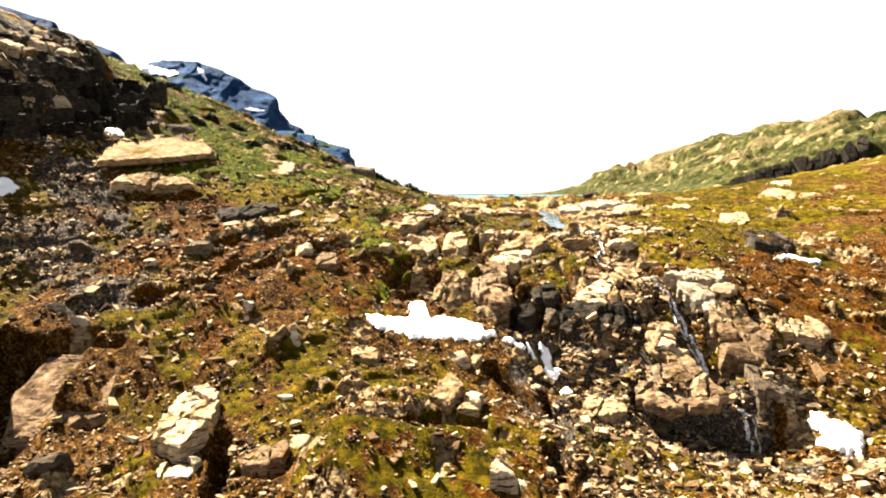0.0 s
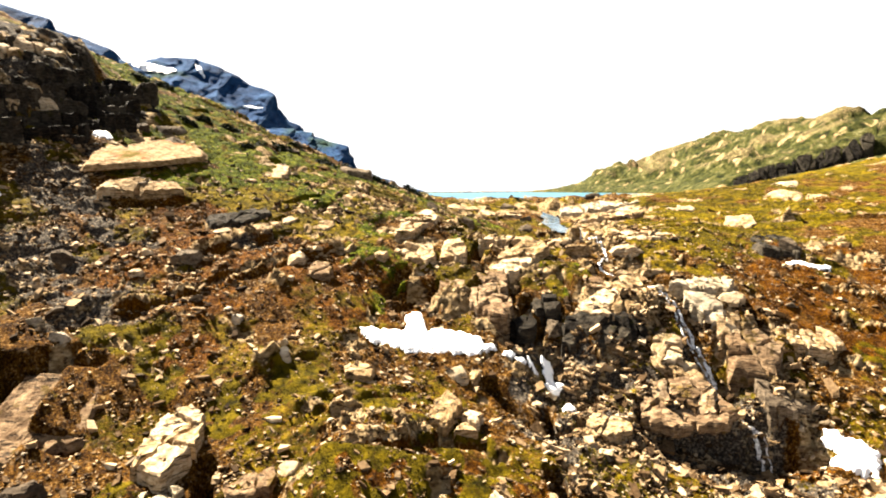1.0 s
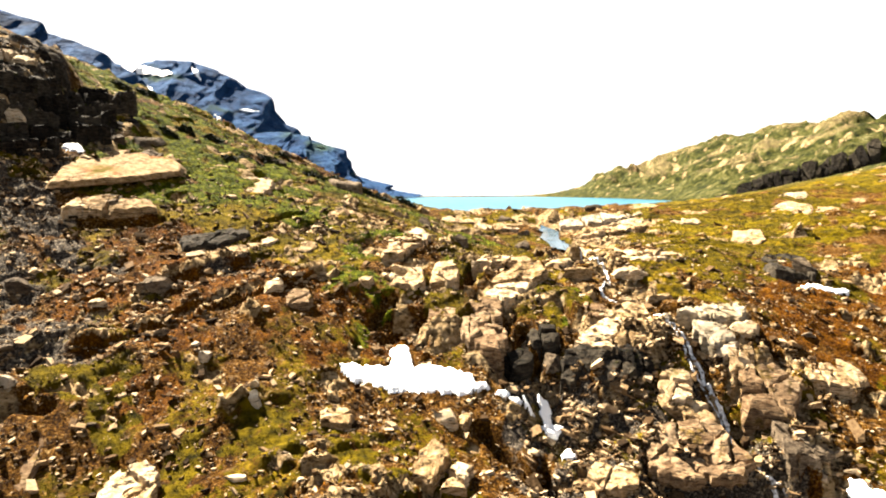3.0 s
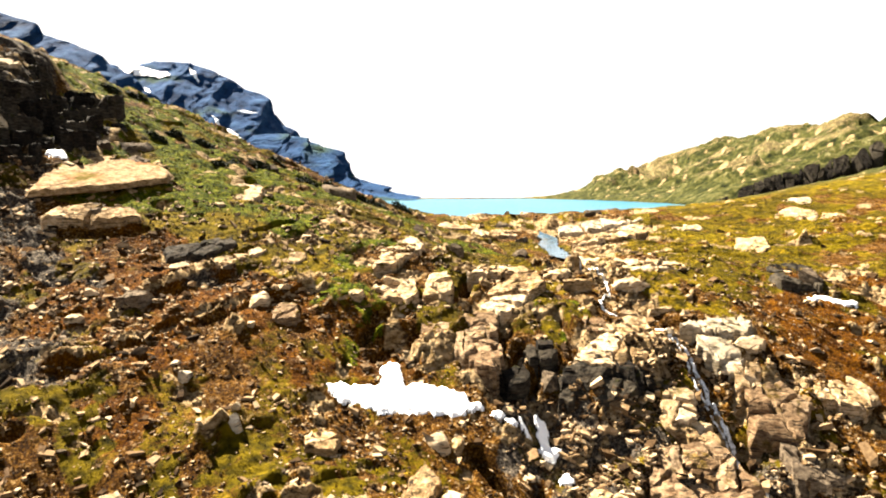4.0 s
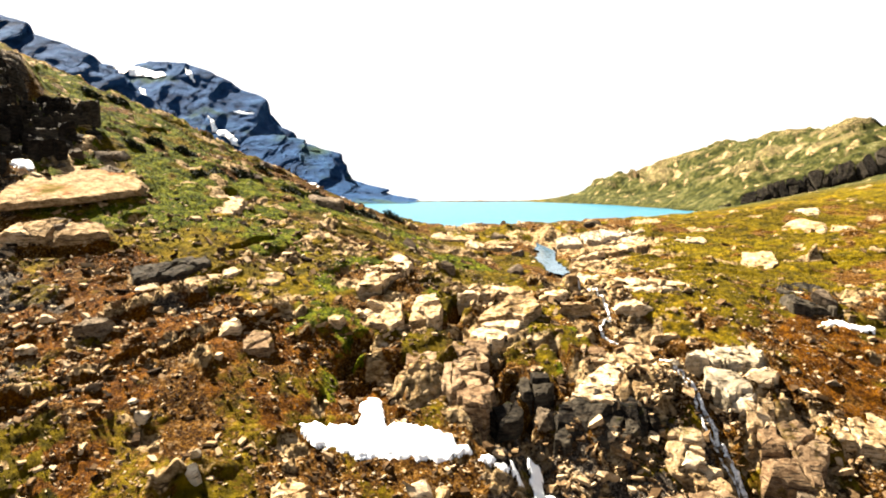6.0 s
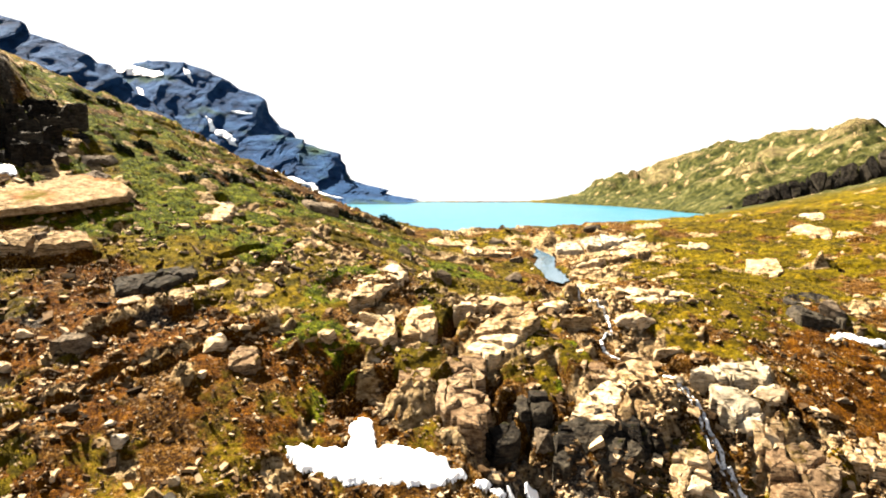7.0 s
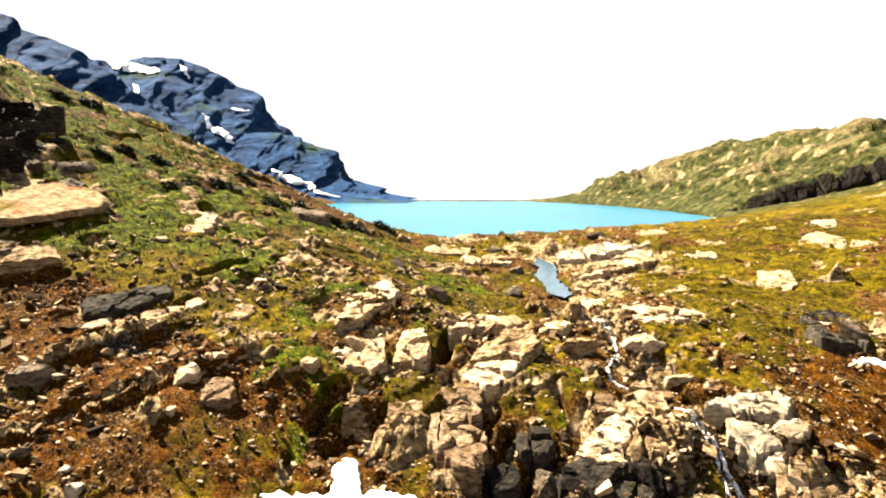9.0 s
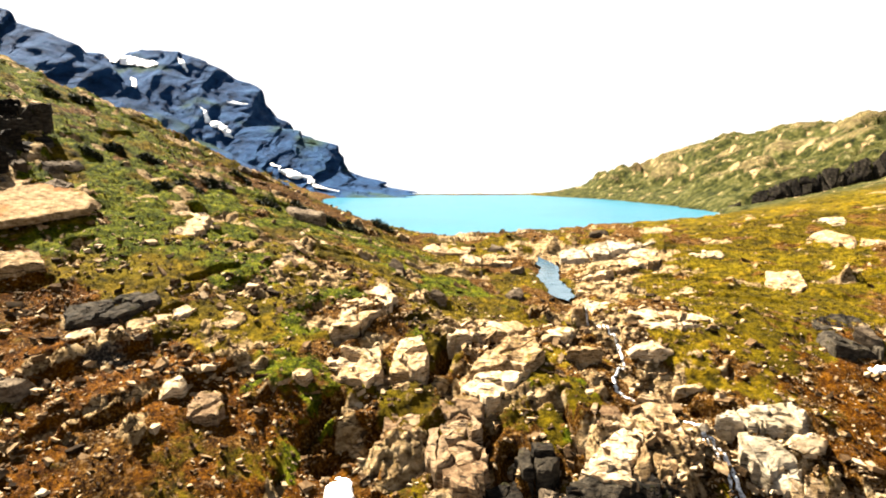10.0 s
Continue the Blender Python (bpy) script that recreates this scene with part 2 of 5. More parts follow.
def ease(a, b, x):
    s = np.clip((x - a) / (b - a), 0, 1)
    return s * s * (3 - 2 * s)


def bend(x, knots):
    """A rounded line through a few knots."""
    kx, ky = np.array(knots, float).T
    w = 0.5 * np.min(np.diff(kx))
    return sum(np.interp(x + d * w, kx, ky) for d in (-0.5, -0.25, 0, 0.25, 0.5)) / 5


def soft_ramp(x, w):
    return np.where(x > 6 * w, x, w * np.log1p(np.exp(np.clip(x / w, -30, 6))))


FLOOR = ((-400, -95), (0, -50), (40, -37.5), (65, -31), (85, -23.5), (98, -16), (108, -11.5), (120, -9), (150, -7.2),
         (180, -4.6), (201, -0.1), (212, -0.15), (240, -0.7), (640, -0.8), (672, -0.6), (700, -5), (800, -60), (1000, -150), (1500, -280), (3000, -320), (9000, -320))
LEFT_FOOT = ((40, 10), (70, 0), (100, 5), (140, 16), (165, 15), (190, -1), (215, -9), (235, -17), (262, -44), (330, -66), (560, -88), (640, -70), (690, -20), (760, 0))
LEFT_SLOPE = ((40, 0.1), (70, 0.13), (100, 0.21), (140, 0.31), (165, 0.36), (190, 0.43), (230, 0.47), (400, 0.35), (640, 0.2), (700, 0.0), (1000, 0.0))
RIGHT_FOOT = ((40, 70), (100, 66), (140, 80), (180, 62), (210, 76), (250, 122), (300, 134), (330, 139), (400, 146), (520, 135), (640, 98), (690, 95), (900, 95))
RIGHT_SLOPE = ((40, 0.1), (100, 0.12), (140, 0.12), (200, 0.12), (240, 0.19), (280, 0.22), (330, 0.22), (400, 0.3), (470, 0.42), (560, 0.5), (600, 0.42), (640, 0.18), (680, 0.04), (760, 0.0), (1000, 0.0))
MOUNDS = ((-18, 73, 20, 4.0), (-55, 106, 20, -3.4), (159, 256, 56, 2.2), (37, 81, 14, -3.5), (-51, 81, 14, 3.4), (-58, 132, 28, -2.9), (53, 138, 20, 2.3),
          (-1, 126, 9, 1.9), (181, 344, 28, -2.4), (-4, 68, 9, 2.4), (36, 110, 9, -2.8), (-86, 174, 28, 1.8), (-35, 112, 14, -1.6), (30, 117, 20, 1.7),
          (40, 104, 9, 2.6), (17.5, 88, 5, -3.0), (-7, 94, 7, -1.2), (-30, 71, 7, -1.5), (127, 271, 56, 2.0), (-15, 137, 14, 1.1), (53, 94, 9, 1.4), (53, 82, 9, -1.4), (62, 185, 9, 0.9))


def relief(x, y):
    """The broad lie of the land, without its roughness."""
    yy = y - 0.27 * soft_ramp(x - 22, 5) * ease(60, 80, y) * (1 - ease(125, 170, y))
    z = bend(yy, FLOOR)
    left = bend(y, LEFT_SLOPE) * soft_ramp(bend(y, LEFT_FOOT) - x, 5)
    left = np.minimum(left, 60 + 0.15 * left)
    right = bend(y, RIGHT_SLOPE) * soft_ramp(x - bend(y, RIGHT_FOOT), 6)
    cap = bend(x, ((60, 4), (100, 6), (130, 17), (145, 22), (166, 24), (190, 24), (214, 35), (255, 54), (301, 54), (360, 54), (420, 53), (600, 40)))
    right = np.minimum(right, cap - 3 * np.exp(-np.maximum(cap - right, 0) / 3))
    z = z + left + right
    # the lake's bed
    edge = fbm(x, y, 28, 3, 5)
    wet = ease(-3, 14, x - bend(y, LEFT_FOOT) + 5 * edge) * ease(-3, 14, bend(y, RIGHT_FOOT) - x + 5 * edge) * ease(0, 12, y - bend(x, ((-60, 208), (0, 208), (22, 209), (45, 230), (62, 245), (100, 258), (140, 285))) + 3 * edge) * (1 - ease(640, 666, y + 12 * edge))
    z = z - 7 * wet
    # the shaded crag on the left, and the drop in front of the near bench
    crag = ease(0, 9, bend(y, ((80, -84), (115, -80), (148, -75), (180, -86))) - x + 1.5 * edge)
    z = z + 6 * crag * ease(98, 118, y) * (1 - ease(156, 188, y))
    z = z - 9 * ease(-43.5, -46.5, x) * (1 - ease(75.5, 78.5, y)) * ease(40, 60, y)
    # the rock step that the stream falls over
    fall = ease(24, 29, x) * (1 - ease(45, 50, x)) * np.exp(-((y - 83.6) / 6.5) ** 2)
    z = z + 5.5 * fall * (ease(83.0, 84.1, y + 0.8 * soft_noise(x / 4, y / 9, 121)) - 0.5)
    # the grassy bench that ends in a rock nose
    lip = 59.6 + 0.9 * soft_noise(x / 5, y / 30, 125)
    bench = ease(-17, -10, x) * (1 - ease(9.0, 10.6, x + 0.8 * soft_noise(y / 3, x / 9, 127))) * ease(44, 56, y) * (1 - ease(lip + 1.8, lip + 6.5, y))
    z = z + 6.5 * bench
    # the terrace under the hill across the water
    z = z + 9 * ease(0, 4, y - 335 + 6 * edge) * ease(134, 165, x) * (1 - ease(380, 460, y))
    for mx, my, r, h in MOUNDS:
        z = z + h * np.exp(-((x - mx) ** 2 + (y - my) ** 2) / (r * r))
    return z


def spots(x, y, blobs, warp=0.0):
    """How far a place lies inside any of some round patches with uneven edges, 0 to 1."""
    wx, wy = x + warp * fbm(x, y, 7, 3, 31), y + warp * fbm(x, y, 7, 3, 37)
    out = np.zeros(np.shape(x))
    for bx, by, r in blobs:
        near = (np.abs(wx - bx) < 1.3 * r) & (np.abs(wy - by) < 1.3 * r)
        out[near] = np.maximum(out[near], 1 - ease(0.55, 1.25, np.hypot(wx[near] - bx, wy[near] - by) / r))
    return out


GRASS = ((-30, 130, 12), (10, 140, 14), (25, 165, 9), (-5, 165, 16), (60, 150, 16), (85, 160, 16), (45, 150, 8), (-40, 128, 8), (12, 190, 12), (-2, 110, 5), (-24, 118, 9), (95, 180, 20),
         (59, 165, 17), (74, 178, 17), (68, 146, 13), (50, 127, 10), (-49, 145, 16), (-67, 160, 20), (-42, 163, 20), (-26, 149, 15), (-95, 191, 34),
         (-12, 127, 10), (-11, 104, 6), (19, 110, 4.5), (110, 235, 45), (-70, 200, 30), (90, 205, 22), (-20, 170, 14), (5, 150, 9), (150, 290, 50))
RUST = ((-41, 98, 10), (-33, 104, 9), (-21, 103, 8), (-14, 98, 8), (-33, 88, 8), (60, 110, 12), (61, 103, 8), (62, 120, 8), (-6, 101, 7), (70, 100, 9),
        (-3, 67, 6), (-8, 59, 5), (1, 58, 5), (8, 64, 6), (-45, 116, 8), (-52, 122, 6), (48, 80, 5), (85, 118, 14))
MOSS = ((-39, 83, 6), (-24, 73, 4), (-9, 76, 7), (-53, 101, 4), (-9, 60, 6), (-2, 59, 7), (5, 60, 4), (2, 72, 6), (-16, 79, 5), (67, 96, 4), (62, 140, 14), (57, 128, 8), (71, 153, 14), (54, 150, 9), (18, 108, 5.5), (20, 115, 4), (34, 97.5, 2.5), (21, 97, 2), (-34, 80, 4), (-2, 80, 3), (-30, 62, 3))
STONY = ((-8, 122, 4), (-15, 141, 5), (3, 136, 4), (-3, 151, 5), (8, 162, 6), (-26, 138, 4), (-20, 126, 3.5), (-33, 150, 4), (5, 100, 7), (13, 111, 6), (10, 95, 6), (29, 104, 8), (47, 182, 17), (30, 189, 9), (-2, 113, 5), (46, 97, 8), (45, 108, 5),
         (30, 132, 8), (47, 88, 6), (22, 80, 4), (34, 117, 6), (36, 155, 8), (75, 134, 6), (80, 128, 8), (-13, 134, 5), (-18, 113, 4), (10, 127, 6), (10, 205, 9))
SCREE = ((30, 90, 10), (24, 85, 8), (20, 77, 8), (38, 80, 9), (15, 90, 6), (44, 86, 6), (-61, 95, 9), (-66, 112, 9), (-45, 94, 6), (-48, 88, 6), (-52, 108, 5), (-70, 125, 8), (-31, 108, 5), (-62, 140, 6))


LUSH = ((-49, 145, 22), (-67, 165, 25), (-42, 165, 22), (-30, 150, 16), (-11, 104, 7), (-8, 123, 9), (-95, 191, 30), (20, 109, 5), (-22, 131, 8), (5, 150, 10), (-10, 170, 16), (-75, 195, 25),
        (-9, 77, 4), (230, 480, 70), (180, 560, 60), (290, 430, 60))


def sawtooth(p, face):
    f = p - np.floor(p)
    return np.where(f < face, f / face, (1 - f) / (1 - face))


def broken(x, y, size, seed, lift, tip, lean):
    """Fractured beds: flat tilted blocks of random height, with open joints between them. Returns height and joints."""
    x, y = np.asarray(x, np.float32) / size, np.asarray(y, np.float32) / size
    ix, iy = np.floor(x), np.floor(y)
    base = ix.astype(np.int32) * 167 + iy.astype(np.int32) * 24691 + seed * 5261
    first = np.full(x.shape, 9.0, np.float32)
    second, z = first.copy(), np.zeros(x.shape, np.float32)
    for dx in (-1, 0, 1):
        for dy in (-1, 0, 1):
            k = (base + (dx * 167 + dy * 24691)) & 0xFFFF
            rx, ry = ix + dx + 0.5 + 0.3 * LATTICE_X[k] - x, iy + dy + 0.5 + 0.3 * LATTICE_Y[k] - y
            d = np.hypot(rx, ry)
            h = LATTICE_X[(k * 7 + 11) & 0xFFFF] * (lift / 1.5) - size * rx * (lean + tip * LATTICE_Y[(k * 5 + 3) & 0xFFFF]) - size * ry * tip * LATTICE_X[(k * 3 + 29) & 0xFFFF]
            nearer = d < first
            second = np.where(nearer, first, np.minimum(second, d))
            z = np.where(nearer, h, z)
            first = np.where(nearer, d, first)
    return z, 1 - ease(0.02, 0.14, second - first)


def covers(x, y):
    """How much turf, russet heath, moss, bare rock and scree there is at a place."""
    patchy = fbm(x, y, 9, 4, 41)
    grass = np.clip(spots(x, y, GRASS, 6) * ease(-0.75, 0.0, patchy) + (0.45 + 0.3 * ease(104, 125, y)) * ease(-0.05, 0.35, fbm(x, y, 11, 4, 43)), 0, 1)
    rust = spots(x, y, RUST, 5) * ease(-0.7, 0.2, fbm(x, y, 5, 3, 47))
    moss = spots(x, y, MOSS, 3) * ease(-0.6, 0.2, fbm(x, y, 2.5, 3, 53))
    rock = np.clip(spots(x, y, STONY, 5) * ease(-0.7, 0.1, fbm(x, y, 6, 4, 59)) + ease(0.45, 0.75, fbm(x, y, 7, 4, 61)), 0, 1)
    crag = ease(-2, 8, bend(y, ((80, -84), (115, -80), (148, -74), (180, -90), (230, -120))) - x) * ease(90, 112, y) * (1 - ease(165, 195, y))
    # on the crag, scree's dark grey replaces tan rock, to paint its shade
    rock = rock * (1 - 0.85 * crag)
    scree = np.maximum(spots(x, y, SCREE, 4), crag)
    return grass * (1 - crag) * (1 - 0.7 * rust), rust, moss, rock, scree


CREVICES = ((-35.5, 107.9, -27.5, 118.5, 2.2), (-56, 114.8, -45.8, 120.5, 2.2), (-28.6, 125.5, -24, 130, 1.4), (4.7, 110.8, 10.3, 124, 2.6), (-8.0, 102.1, -4.9, 105.8, 2.0),
            (-5.6, 98.8, -0.3, 103, 2.4), (-6.6, 116.9, 0.2, 123.5, 2.0), (48.2, 108.9, 50.6, 101.6, 2.0), (22.0, 97.4, 30.0, 96.8, 2.4), (62.8, 126.7, 68.5, 123, 2.6), (-47.5, 69.6, -38.3, 68.4, 2.6))
CLEFTS = ((-22.1, 58.5, -23.4, 66, 2.6), (12.8, 71.5, 15.6, 63, 3.2), (7.0, 85.3, 12.4, 79.5, 2.4), (9.8, 93.6, 19.1, 100.1, 2.2), (13.6, 82.7, 15.6, 74, 2.4), (27.2, 84.8, 36.7, 87.7, 3.2),
          (36.7, 87.7, 43.0, 84.9, 3.2), (42.9, 84.7, 48.6, 80.2, 2.2), (42.5, 101.7, 50.4, 97.1, 2.0), (-20.5, 61.4, -13.4, 62.6, 1.8), (-48.1, 78.0, -41.0, 78.9, 2.2), (-1.0, 71.6, 4.9, 73.8, 1.8),
          (11.5, 95.5, 14.2, 102, 2.4), (37.6, 110.4, 46.5, 105.0, 1.6), (26.4, 123.4, 31.1, 122.5, 1.6), (20.4, 108.5, 23.2, 101.5, 1.8), (6.5, 97.6, 12.6, 104.5, 2.0), (-7.6, 100.8, -1.4, 103.2, 1.6))


def crevices(x, y):
    """Narrow dark clefts between beds of rock."""
    x, y = np.broadcast_arrays(np.asarray(x, float), np.asarray(y, float))
    out = np.zeros(x.shape)
    wob = 0.3 * fbm(x, y, 3.5, 2, 97)
    for x0, y0, x1, y1, deep in CREVICES + CLEFTS:
        near = (x > min(x0, x1) - 3) & (x < max(x0, x1) + 3) & (y > min(y0, y1) - 3) & (y < max(y0, y1) + 3)
        px, py = x[near] - x0 + wob[near], y[near] - y0 - wob[near]
        dx, dy = x1 - x0, y1 - y0
        n = dx * dx + dy * dy
        s = np.clip((px * dx + py * dy) / n, 0, 1)
        r = np.hypot(px - s * dx, py - s * dy)
        out[near] = np.maximum(out[near], 1.8 * deep * np.exp(-(r / (0.62 + 0.12 * deep)) ** 4) * (0.6 + 0.4 * np.sin(np.pi * s)))
    return out


def gully(x, y):
    """The stream's bed and the snow's hollow, as depths."""
    bed = bend(y, ((60, 46), (85, 41.3), (95, 38.7), (105, 39.2), (112, 35), (118, 30.5), (126, 30), (150, 29.5), (170, 29.5), (182, 31), (210, 26)))
    d = 1.3 * np.exp(-((x - bed) / (1.6 + 1.2 * ease(120, 150, y))) ** 2) * ease(60, 80, y) * (1 - ease(195, 208, y))
    d = d + 2.6 * np.exp(-((x - 38 - 0.45 * (88 - y)) / 6) ** 2 - ((y - 90) / 5) ** 2)
    d = d + 1.8 * np.exp(-((x - 17) / 3) ** 2 - ((y - 93) / 7) ** 2)
    d = d + 1.6 * np.exp(-((x + 2) / 6) ** 2 - ((y - 99) / 3.2) ** 2)
    return d + crevices(x, y)


def roughness(x, y):
    grass, rust, moss, rock, scree = covers(x, y)
    turn = ease(18, 42, x)
    warp = 1.2 * fbm(x, y, 16, 3, 11) + 0.45 * fbm(x, y, 3.0, 3, 13)
    v1 = -0.61 * x + 0.79 * y + warp
    v2 = 0.22 * x + 0.97 * y + warp
    big = ease(-0.15, 0.5, fbm(x, y, 24, 3, 17))
    bare = np.clip(0.55 + 0.7 * rock + 0.3 * scree - 0.3 * grass, 0.22, 1.2)
    near = ease(30, 50, y) * (1 - ease(230, 300, y))
    ledge, lip = 0.0, 0.0
    for period, height, face, seed in ((9.5, 2.6, 0.05, 19), (3.9, 1.3, 0.09, 23)):
        m = ease(-0.2, 0.4, fbm(x, y, period * 2.0, 3, seed)) * (0.3 + 0.7 * big)
        a = sawtooth(v1 / period + 0.12 * fbm(x, y, period, 2, seed + 1), face)
        b = sawtooth(v2 / period + 0.12 * fbm(x, y, period, 2, seed + 2), face)
        saw = a * (1 - turn) + b * turn
        ledge = ledge + height * m * saw
        lip = np.maximum(lip, ease(0.72, 0.95, saw) * ease(0.15, 0.5, m * bare))
    dz = near * bare * (ledge - 0.5)
    rock = np.clip(np.maximum(rock, near * lip * (0.9 - 0.45 * grass)), 0, 1)
    dz = dz + 0.5 * fbm(x, y, 7, 4, 3) * (0.5 + bare) + 0.13 * (0.4 + bare) * fbm(x, y, 1.3, 2, 7) * near
    split = np.exp(-(soft_noise((0.79 * x + 0.61 * y) / 5, v1 / 1.7, 83) / 0.09) ** 2) + np.exp(-(soft_noise(v2 / 4.5, (0.97 * x - 0.22 * y) / 2.4, 89) / 0.07) ** 2)
    dz = dz - 0.55 * near * split * ease(0.3, 0.7, rock)
    along, over = 0.79 * x + 0.61 * y, -0.61 * x + 0.79 * y
    z1, j1 = broken(along / 1.7 + 0.5 * fbm(x, y, 4, 2, 101), over + 0.5 * fbm(x, y, 4, 2, 102), 3.8, 103, 0.5, 0.16, 0.14)
    z2, j2 = broken(along / 1.5 + 0.2 * fbm(x, y, 2, 2, 104), over, 1.4, 105, 0.16, 0.2, 0.15)
    hard = (ease(0.25, 0.65, rock) + 0.25 * scree + 0.12) * (1 - 0.6 * ease(128, 150, y))
    dz = dz + near * hard * (0.8 * z1 + 0.8 * z2 - 0.5 * j1 - 0.2 * j2)
    crag = scree * ease(-66, -74, x) * ease(95, 115, y)
    dz = dz + crag * (2.2 * np.abs(fbm(x, y, 7, 4, 67)) + 1.2 * sawtooth(v1 / 5 + fbm(x, y, 9, 2, 69), 0.2))
    # knolls and hollows of the green spur
    spur = ease(-18, -40, x) * ease(125, 150, y) * (1 - ease(225, 250, y))
    dz = dz + spur * (0.9 * fbm(x, y, 9, 4, 111) + 0.5 * np.abs(fbm(x, y, 4, 3, 112)))
    z3, j3 = broken(along / 1.6, over, 7.5, 113, 1.0, 0.15, 0.1)
    knob = spur * ease(0.15, 0.4, fbm(x, y, 12, 3, 114))
    dz = dz + knob * (0.6 * z3 + 0.4 - 0.3 * j3)
    rock = np.maximum(rock, knob * 0.9 * ease(0.0, 0.5, fbm(x, y, 5, 3, 115) + 0.3))
    # the hill across the water
    far = ease(322, 345, y) * ease(2, 14, relief(x, y))
    z4, j4 = broken(x / 1.8 + 3 * fbm(x, y, 30, 2, 116), y + 0.25 * x, 21, 117, 3.6, 0.12, 0.03)
    z5, j5 = broken(x / 1.5, y + 0.2 * x, 8, 118, 1.2, 0.15, 0.03)
    dz = dz + far * (2.2 * fbm(x, y, 30, 4, 71) + z4 + z5 - 2.2 * j4)
    rock = np.maximum(rock, far * np.maximum(0.5 * ease(1.4, 3.0, z4 + z5), 0.5 * ease(0.3, 0.65, fbm(x, y, 9, 4, 78))))
    grass = np.maximum(grass, far * ease(-0.5, 0.0, fbm(x, y, 26, 4, 75)) * 0.5 + 0.5 * far)
    grass = np.maximum(grass, 0.85 * ease(212, 240, y) * ease(70, 95, x))
    bare = 1 - ease(0.5, 1.2, crevices(x, y))
    return dz, (grass * bare, rust * bare, moss * bare, rock, scree)


def ground(x, y):
    x, y = np.asarray(x, float), np.asarray(y, float)
    return relief(x, y) + roughness(x, y)[0] - gully(x, y)


def ridge_point(knots, depth, foot, s, t, seed):
    """A mountain's surface: s runs along its crest, t from its foot (0) over the crest (1) and down behind."""
    k = np.array(knots, float)
    run = np.linspace(0, 1, len(k))
    cx, cy, cz = (np.interp(s, run, k[:, i]) for i in range(3))
    up = np.where(t < 1, np.clip(t, 0, 1) ** 0.85, np.clip(2 - t, 0, 1))
    x = cx + 12 * fbm(s * 9 + 3, t * 2, 1, 3, seed)
    y = cy - depth * (1 - t) + 0.04 * depth * fbm(s * 12, t * 4, 1, 4, seed + 3)
    steps = sawtooth(up * 7 + 1.3 * fbm(s * 8, t * 3, 1, 3, seed + 5), 0.3)
    body = np.minimum(1, 4 * np.abs(1 - t) + 0.25) * ease(0, 0.15, t)
    z = foot + (cz - foot) * up + body * (0.009 * (cz - foot) * (steps - 0.5) + 0.014 * (cz - foot) * fbm(s * 20, t * 6, 1, 5, seed + 9))
    return x, y, z


RIDGES = {
    "near": (((-370, 460, 156), (-294, 467, 130), (-271, 467, 118), (-240, 467, 107), (-217, 467, 91), (-198, 467, 75), (-168, 467, 53), (-133, 467, 32), (-110, 467, 8)), 170, -1, 81),
    "main": (((-420, 757, 154), (-382, 757, 154), (-349, 757, 151), (-317, 757, 157), (-279, 757, 154), (-240, 757, 138), (-208, 757, 118), (-182, 757, 96), (-163, 757, 72), (-137, 757, 51), (-80, 757, 10)), 190, -1, 83),
    "shoulder": (((-240, 677, 62), (-205, 677, 62), (-173, 677, 67), (-150, 677, 65), (-127, 677, 61), (-104, 677, 46), (-82, 677, 21), (-53, 677, 8), (-20, 680, 0)), 100, -1.5, 87),
}
# ---- end of relief ----


# ---- builders ----
def mesh_of(name, verts, faces, material, smooth=False):
    me = bpy.data.meshes.new(name)
    me.from_pydata(verts, [], faces)
    me.materials.append(material)
    if smooth:
        me.polygons.foreach_set("use_smooth", np.ones(len(me.polygons), bool))
    me.update()
    return me


def grid_mesh(name, x, y, z, material, keep=None, smooth=True):
    """A sheet over a grid of places; keep says which of its cells stay."""
    rows, cols = x.shape
    co = np.stack((x, y, z), -1).reshape(-1, 3)
    i = np.arange(rows * cols).reshape(rows, cols)
    quads = np.stack((i[:-1, :-1], i[:-1, 1:], i[1:, 1:], i[1:, :-1]), -1).reshape(-1, 4)
    if keep is not None:
        quads = quads[keep.reshape(-1)]
        used, back = np.unique(quads, return_inverse=True)
        co, quads = co[used], back.reshape(-1, 4)
    me = bpy.data.meshes.new(name)
    me.vertices.add(len(co))
    me.vertices.foreach_set("co", co.ravel())
    me.loops.add(quads.size)
    me.loops.foreach_set("vertex_index", quads.ravel().astype(np.int32))
    me.polygons.add(len(quads))
    me.polygons.foreach_set("loop_start", np.arange(0, quads.size, 4, dtype=np.int32))
    me.polygons.foreach_set("use_smooth", np.full(len(quads), smooth))
    me.materials.append(material)
    me.update(calc_edges=True)
    return me


def ball(level):
    bm = bmesh.new()
    bmesh.ops.create_icosphere(bm, subdivisions=level, radius=1)
    v = np.array([p.co[:] for p in bm.verts])
    f = np.array([[q.index for q in p.verts] for p in bm.faces])
    bm.free()
    return v / np.linalg.norm(v, axis=1)[:, None], f


BALLS = {k: ball(k) for k in (2, 3)}


